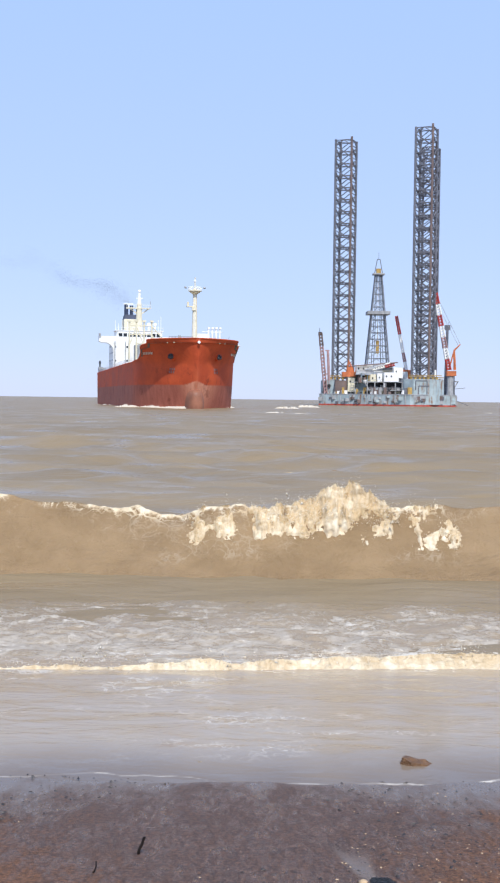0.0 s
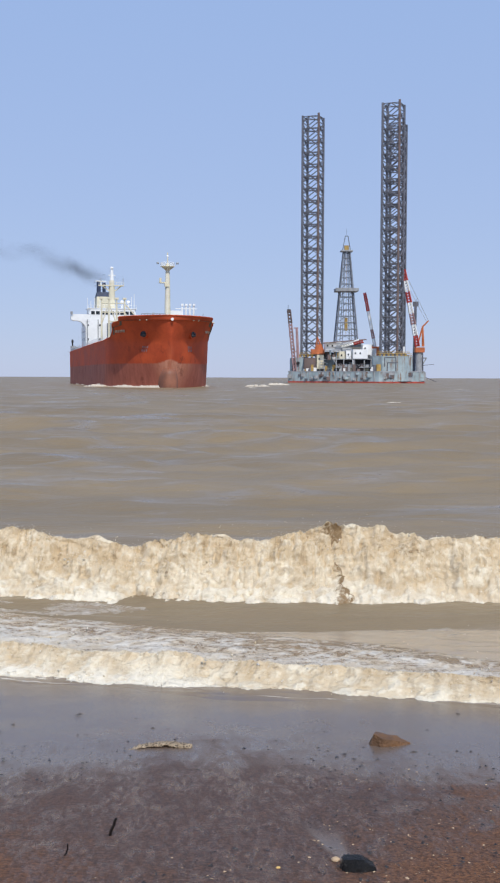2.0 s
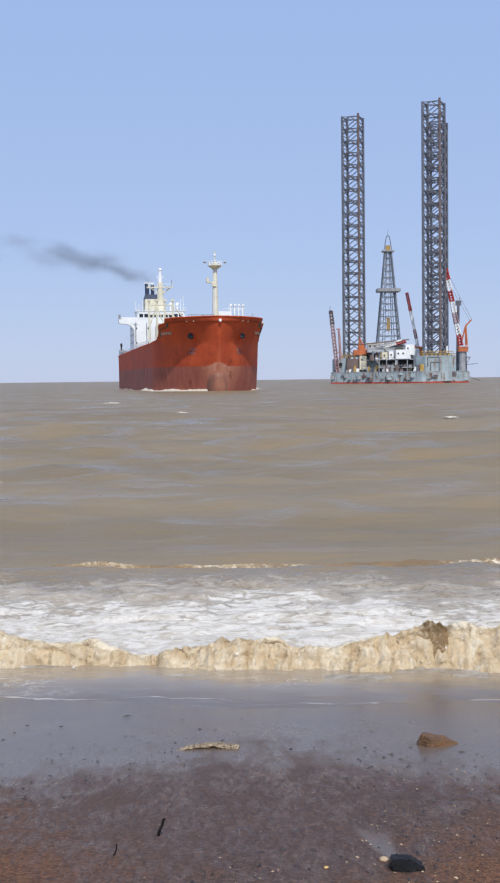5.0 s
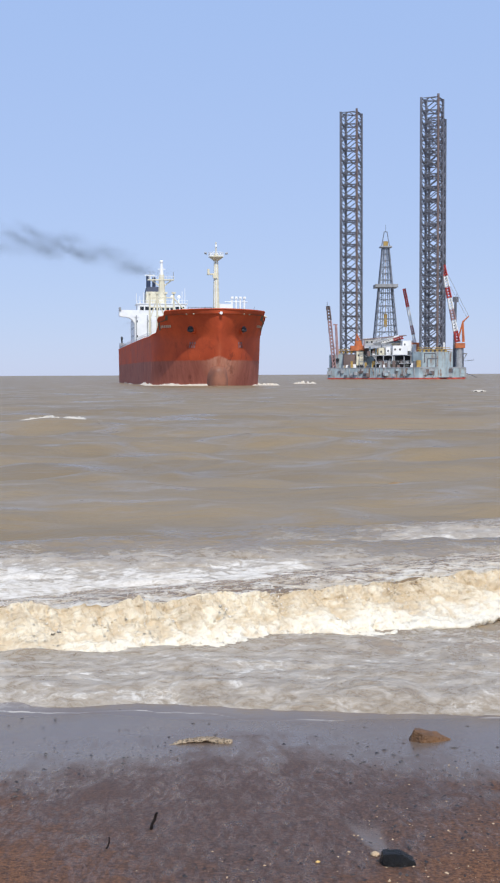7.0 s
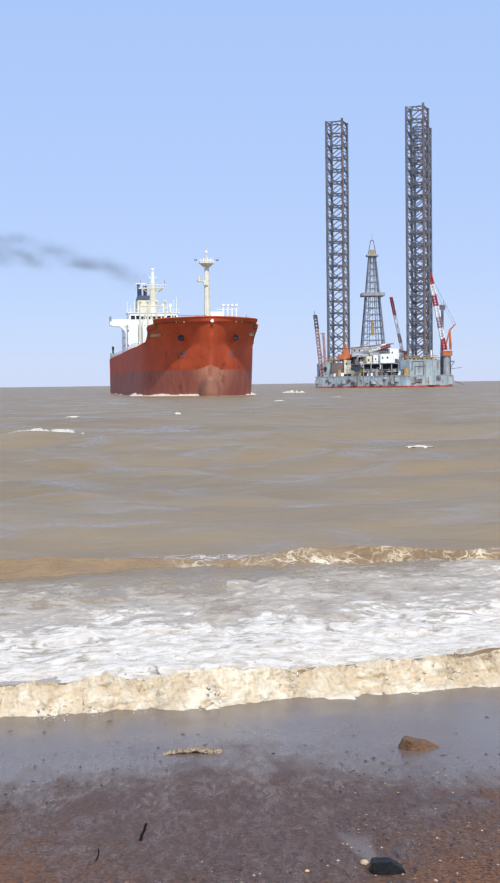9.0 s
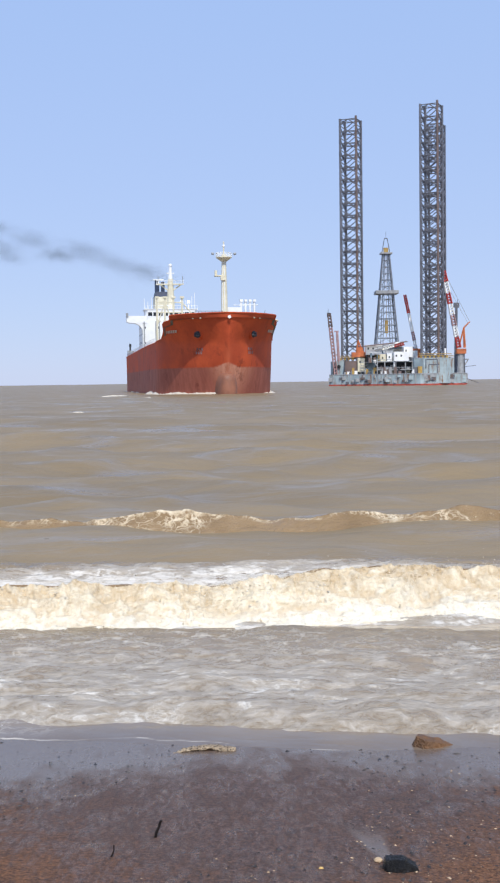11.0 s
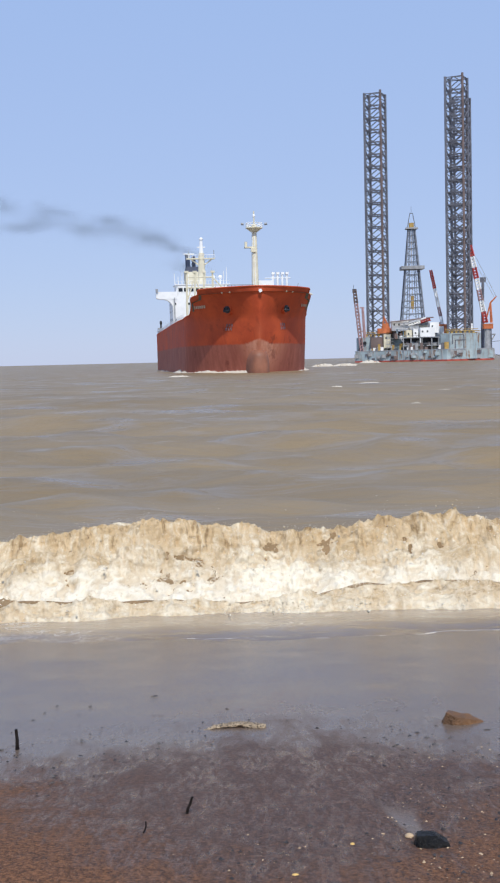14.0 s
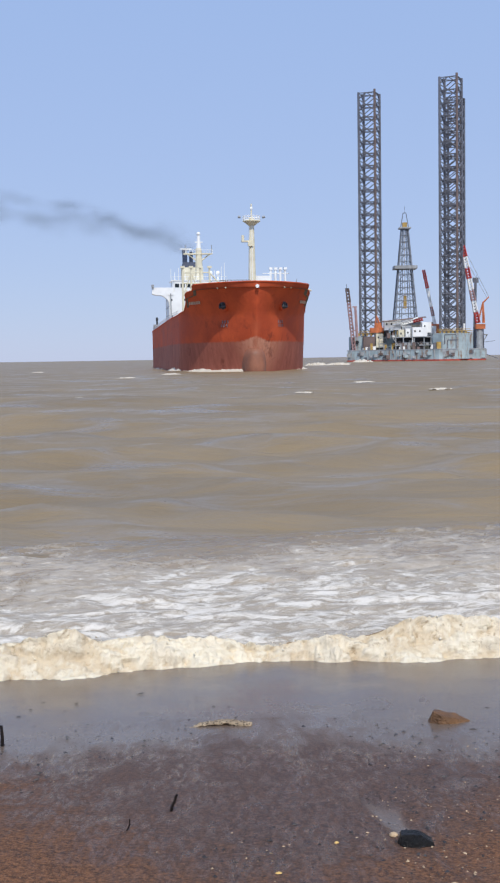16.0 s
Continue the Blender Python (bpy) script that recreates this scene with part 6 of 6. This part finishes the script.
def motions():
    walk(sea, [(0.0, pose(0, 0, 0)), (16.0, pose(0, -19.0, 0))])
    surf(wave_a, [(0.0, 17.9, 0.0, 3), (0.5, 17.4, -0.02, 1), (1.0, 16.7, -0.10, -4), (1.5, 15.6, -0.25, -6), (2.0, 14.1, -0.34, -4), (2.5, 13.1, -0.38, -3),
                  (3.0, 11.8, -0.46, -3), (3.5, 10.95, -0.56, -3), (4.0, 10.0, -0.66, -2), (4.5, 9.1, -0.76, -3), (5.5, 9.5, -1.15, -5), (7.0, 9.6, -1.5, -8), (16.0, 9.6, -1.8, -8)])
    walk(foam_a1, [(0.0, pose(0, 0.05, -0.04)), (0.3, pose(0, 0.0, -0.01)), (1.0, pose(0, -0.05, 0.0)), (1.5, pose(0, -0.12, -0.04)), (2.0, pose(0, 0.05, -0.65)), (2.5, pose(0, 0.3, -1.5)), (16.0, pose(0, 0.3, -1.5))])
    walk(foam_a2, [(0.0, pose(0, 0.75, -0.40)), (0.6, pose(0, 0.35, -0.16)), (1.5, pose(0, 0.0, -0.04)), (2.0, pose(0, -0.12, 0)), (16.0, pose(0, -0.15, 0))])
    walk(foam_a3, [(0.0, pose(0, 0.55, -0.28)), (0.5, pose(0, 0.35, -0.16)), (1.2, pose(0, 0.0, -0.03)), (2.0, pose(0, -0.12, 0)), (16.0, pose(0, -0.15, 0))])
    surf(wave_b, [(0.0, 11.4, -0.10, 8), (1.0, 10.2, -0.05, -10), (1.5, 9.5, 0.0, -21), (2.0, 9.65, -0.02, -20), (2.5, 9.3, -0.07, -17), (3.0, 8.85, -0.12, -12), (3.4, 8.65, -0.32, -9), (4.2, 8.9, -0.5, -10), (16.0, 9.0, -0.8, -10)])
    surf(wave_c, [(0.0, 29.0, -0.75, 0), (4.5, 18.5, -0.55, 6), (5.8, 14.6, -0.10, 18), (7.0, 11.35, 0.0, 29), (7.5, 10.95, -0.02, 26), (8.0, 9.95, -0.09, 25), (8.5, 9.45, -0.18, 23), (9.0, 8.72, -0.29, 18),
                  (9.2, 8.6, -0.32, 15), (10.2, 8.6, -0.7, 6), (11.3, 8.6, -1.0, 0), (16.0, 8.6, -1.2, 0)])
    walk(foam_c, [(0.0, pose(0, 1.3, -0.6)), (4.8, pose(0, 1.2, -0.55)), (6.2, pose(0, 0.1, -0.05)), (6.8, pose(0, -0.1, 0)), (16.0, pose(0, -0.1, 0))])
    surf(wave_d, [(0.0, 34.0, -0.95, 0), (6.0, 22.0, -0.75, 2), (7.5, 19.0, -0.50, 2), (9.0, 16.2, -0.12, 3), (11.3, 13.55, -0.08, 9), (12.0, 13.1, -0.14, 5), (12.5, 12.6, -0.18, 2), (13.0, 12.65, -0.19, 4), (13.5, 12.6, -0.24, 4),
                  (14.0, 12.3, -0.30, 5), (14.5, 12.2, -0.7, 5), (15.0, 12.2, -1.2, 5), (16.0, 12.5, -1.4, 5)])
    walk(foam_d, [(0.0, pose(0, 1.3, -0.6)), (9.2, pose(0, 1.2, -0.55)), (10.6, pose(0, 0.1, -0.05)), (11.3, pose(0, -0.1, 0)), (16.0, pose(0, -0.1, 0))])
    surf(wave_e, [(0.0, 48.0, -1.1, 0), (9.2, 25.5, -1.08, -3), (11.3, 20.5, -0.45, -4), (12.0, 18.8, -0.36, -4), (12.5, 17.6, -0.24, -4), (13.0, 16.4, -0.14, -3), (13.5, 15.2, -0.04, 0), (14.0, 13.2, -0.04, 5), (14.5, 12.6, -0.12, 4), (15.0, 11.6, -0.28, 8), (15.5, 10.0, -0.52, 13), (16.0, 8.6, -0.74, 13)])
    walk(foam_e, [(0.0, pose(0, 1.5, -0.85)), (12.6, pose(0, 1.2, -0.70)), (13.3, pose(0, 0.50, -0.28)), (13.55, pose(0, 0.18, -0.10)), (14.0, pose(0, 0.04, -0.02)), (14.6, pose(0, 0.0, -0.02)), (15.1, pose(0, 0.2, -0.20)), (15.6, pose(0, 0.6, -0.6)), (16.0, pose(0, 0.6, -0.7))])
    walk(foam_e2, [(0.0, pose(0, 1.5, -0.9)), (13.9, pose(0, 1.2, -0.8)), (14.5, pose(0, 0.4, -0.25)), (15.0, pose(0, 0.0, -0.02)), (16.0, pose(0, -0.08, 0.02))])
    # drifting foam, front edge and depth
    lean = -math.degrees(math.atan(SLOPE))

    def skin(y, dz, yaw):
        return pose(0, y, beach(y) + dz, lean) @ pose(0, 0, 0, 0, 0, yaw)

    walk(foam_first, [(0.0, pose(0, 10.2, 0.03)), (1.5, pose(0, 10.6, 0.03)), (2.2, pose(0, 10.3, 0.12, -3, 0, -12)), (2.8, skin(8.9, 0.07, -17)), (3.3, skin(8.5, 0.07, -12)), (4.0, skin(8.2, 0.06, -8)), (4.6, skin(8.75, -0.05, -8)),
                      (5.5, skin(9.0, 0.03, -7)), (6.2, skin(8.3, 0.07, -8)), (7.0, skin(8.0, 0.08, -8)), (7.6, skin(8.0, 0.07, -8)), (8.2, skin(9.2, -0.08, -2)), (9.4, skin(9.2, -0.15, 8)), (10.4, skin(8.0, 0.04, -2)),
                      (11.3, skin(7.35, 0.07, -13)), (12.0, skin(7.3, 0.06, -13)), (12.5, skin(7.75, 0.01, -11)), (13.0, skin(8.6, -0.06, -8)), (13.5, skin(10.2, -0.15, -2)), (16.0, pose(0, 12.0, -0.8))])
    walk(foam_after_a, [(0.0, pose(0, 20.0, -0.6)), (2.5, pose(0, 14.8, -0.25)), (3.5, pose(0, 11.9, 0.05)), (4.0, pose(0, 10.9, 0.17, -0.6)), (4.5, pose(0, 9.9, 0.27, -1.4)), (5.2, pose(0, 10.6, 0.16, -0.8)), (7.0, pose(0, 12.9, 0.03)), (8.5, pose(0, 13.0, 0.0)), (9.5, pose(0, 13.0, -0.3)), (16.0, pose(0, 13.0, -0.9))])
    walk(foam_after_c, [(0.0, pose(0, 26.0, -0.7)), (7.0, pose(0, 13.2, -0.1, 0, 0, 20)), (8.0, pose(0, 10.7, 0.20, -0.4, 0, 24)), (9.0, pose(0, 9.2, 0.30, -1.4, 0, 16)), (10.0, pose(0, 9.6, 0.10, -1, 0, 5)), (11.3, pose(0, 10.5, -0.15)), (12.5, pose(0, 11.0, -0.6)), (16.0, pose(0, 11.0, -0.9))])
    walk(foam_after_d, [(0.0, pose(0, 30.0, -0.7)), (9.0, pose(0, 17.0, -0.2)), (11.3, pose(0, 15.0, 0.0)), (12.5, pose(0, 13.8, 0.05)), (13.5, pose(0, 13.4, 0.08)), (14.3, pose(0, 13.2, -0.3)), (16.0, pose(0, 13.0, -0.9))])
    walk(foam_after_e, [(0.0, pose(0, 40.0, -0.7)), (13.5, pose(0, 17.0, -0.4)), (14.5, pose(0, 14.2, -0.15)), (15.0, pose(0, 12.6, 0.05, 0, 0, 7)), (15.5, pose(0, 11.0, 0.22, -0.8, 0, 11)), (16.0, pose(0, 9.5, 0.32, -1.4, 0, 12))])
    edge = [(0.0, 7.0, -2), (0.5, 7.1, -4), (1.0, 7.4, -6), (1.5, 7.9, -12), (2.0, 9.3, -20), (2.5, 9.3, -20), (3.0, 8.95, -15), (3.5, 8.65, -10), (4.0, 8.4, -8), (4.7, 8.7, -8), (5.5, 9.2, -6), (6.2, 8.5, -8), (7.0, 8.15, -8),
            (7.5, 8.15, -9), (8.0, 8.35, -4), (8.5, 9.3, 8), (9.0, 9.5, 14), (9.2, 9.2, 12), (10.2, 7.8, 0), (11.3, 7.4, -13), (12.0, 7.3, -13), (12.5, 7.5, -11), (13.0, 7.9, -8), (13.5, 9.0, -2), (14.0, 11.2, 4), (15.0, 11.8, 6), (15.5, 11.3, 10), (16.0, 10.4, 12)]
    walk(swash, [(t, pose(0, y - 0.32, beach(y - 0.32), lean) @ pose(0, 0, 0, 0, 0, yaw)) for t, y, yaw in edge])
    for ob in (ship, bow_wave):
        walk(ob, [(t, sailing(t)) for t in (0.0, 2.0, 4.0, 6.0, 8.0, 10.0, 12.0, 14.0, 16.0)])
    # smoke leaves the engine room through the funnel and drifts down the wind
    for k, (ob, (t0, n)) in enumerate(zip(puffs, PUFFS)):
        rows = [(t, sailing(t) @ Vector((0, 150, 6.5))) for t in (0.0, 5.0, 10.0, 15.0) if t < t0 - 0.5]
        if t0 > 0:
            rows += [(max(0.0, t0 - 0.25), sailing(t0) @ Vector((-1, 157, 16))), (t0 + 0.05, sailing(t0) @ Vector((-3.5, 156.5, 38.5)))]
        lift, out = 1.5 + 0.6 * math.sin(k * 1.7), 7.2 + 0.8 * math.sin(k * 2.9)
        start = sailing(max(0.0, t0)) @ Vector((-2.2, 156.5, 38.6))
        for age in (0.5, 1.2, 2.2, 3.6, 5.5, 8.0, 12.0, 18.0, 24.0):
            t = t0 + age
            if 0.0 <= t <= 16.0 and (not rows or t > rows[-1][0] + 0.1):
                rows.append((t, start + Vector((-out * age, 0.5 * age, 7.5 * (1 - math.exp(-age / 1.5)) + lift * age))))
        if rows[0][0] > 0:
            age = -t0
            rows.insert(0, (0.0, start + Vector((-out * age, 0.5 * age, 7.5 * (1 - math.exp(-age / 1.5)) + lift * age))))
        if rows[-1][0] < 16.0:
            age = 16.0 - t0
            rows.append((16.0, start + Vector((-out * age, 0.5 * age, 7.5 * (1 - math.exp(-age / 1.5)) + lift * age))))
        walk(ob, [(t, Matrix.Translation(q) @ pose(0, 0, 0, 0, 12 + 10 * math.sin(k))) for t, q in rows])
    # whitecaps rise, run on a little and sink
    for ob, (a, b, x, y, w, d, h) in zip(caps, CAPS):
        low, run, drift = -h * 2.0 - 0.4, 0.6, 5.5 if w == 11.0 else 0.1
        keys = [(a, low), (a + 0.6, 0.0), (b - 0.8, -0.1 * h), (b, low)]
        rows = [(t, pose(x + drift * (t - a), y - run * (t - a), z)) for t, z in keys if 0.0 < t < 16.0]
        first = low if a >= 0 else 0.0
        last = low if b <= 16.0 else 0.0
        rows = [(0.0, pose(x - drift * a, y + run * a, first))] + rows + [(16.0, pose(x + drift * (16 - a), y - run * (16 - a), last))]
        walk(ob, rows)


motions()
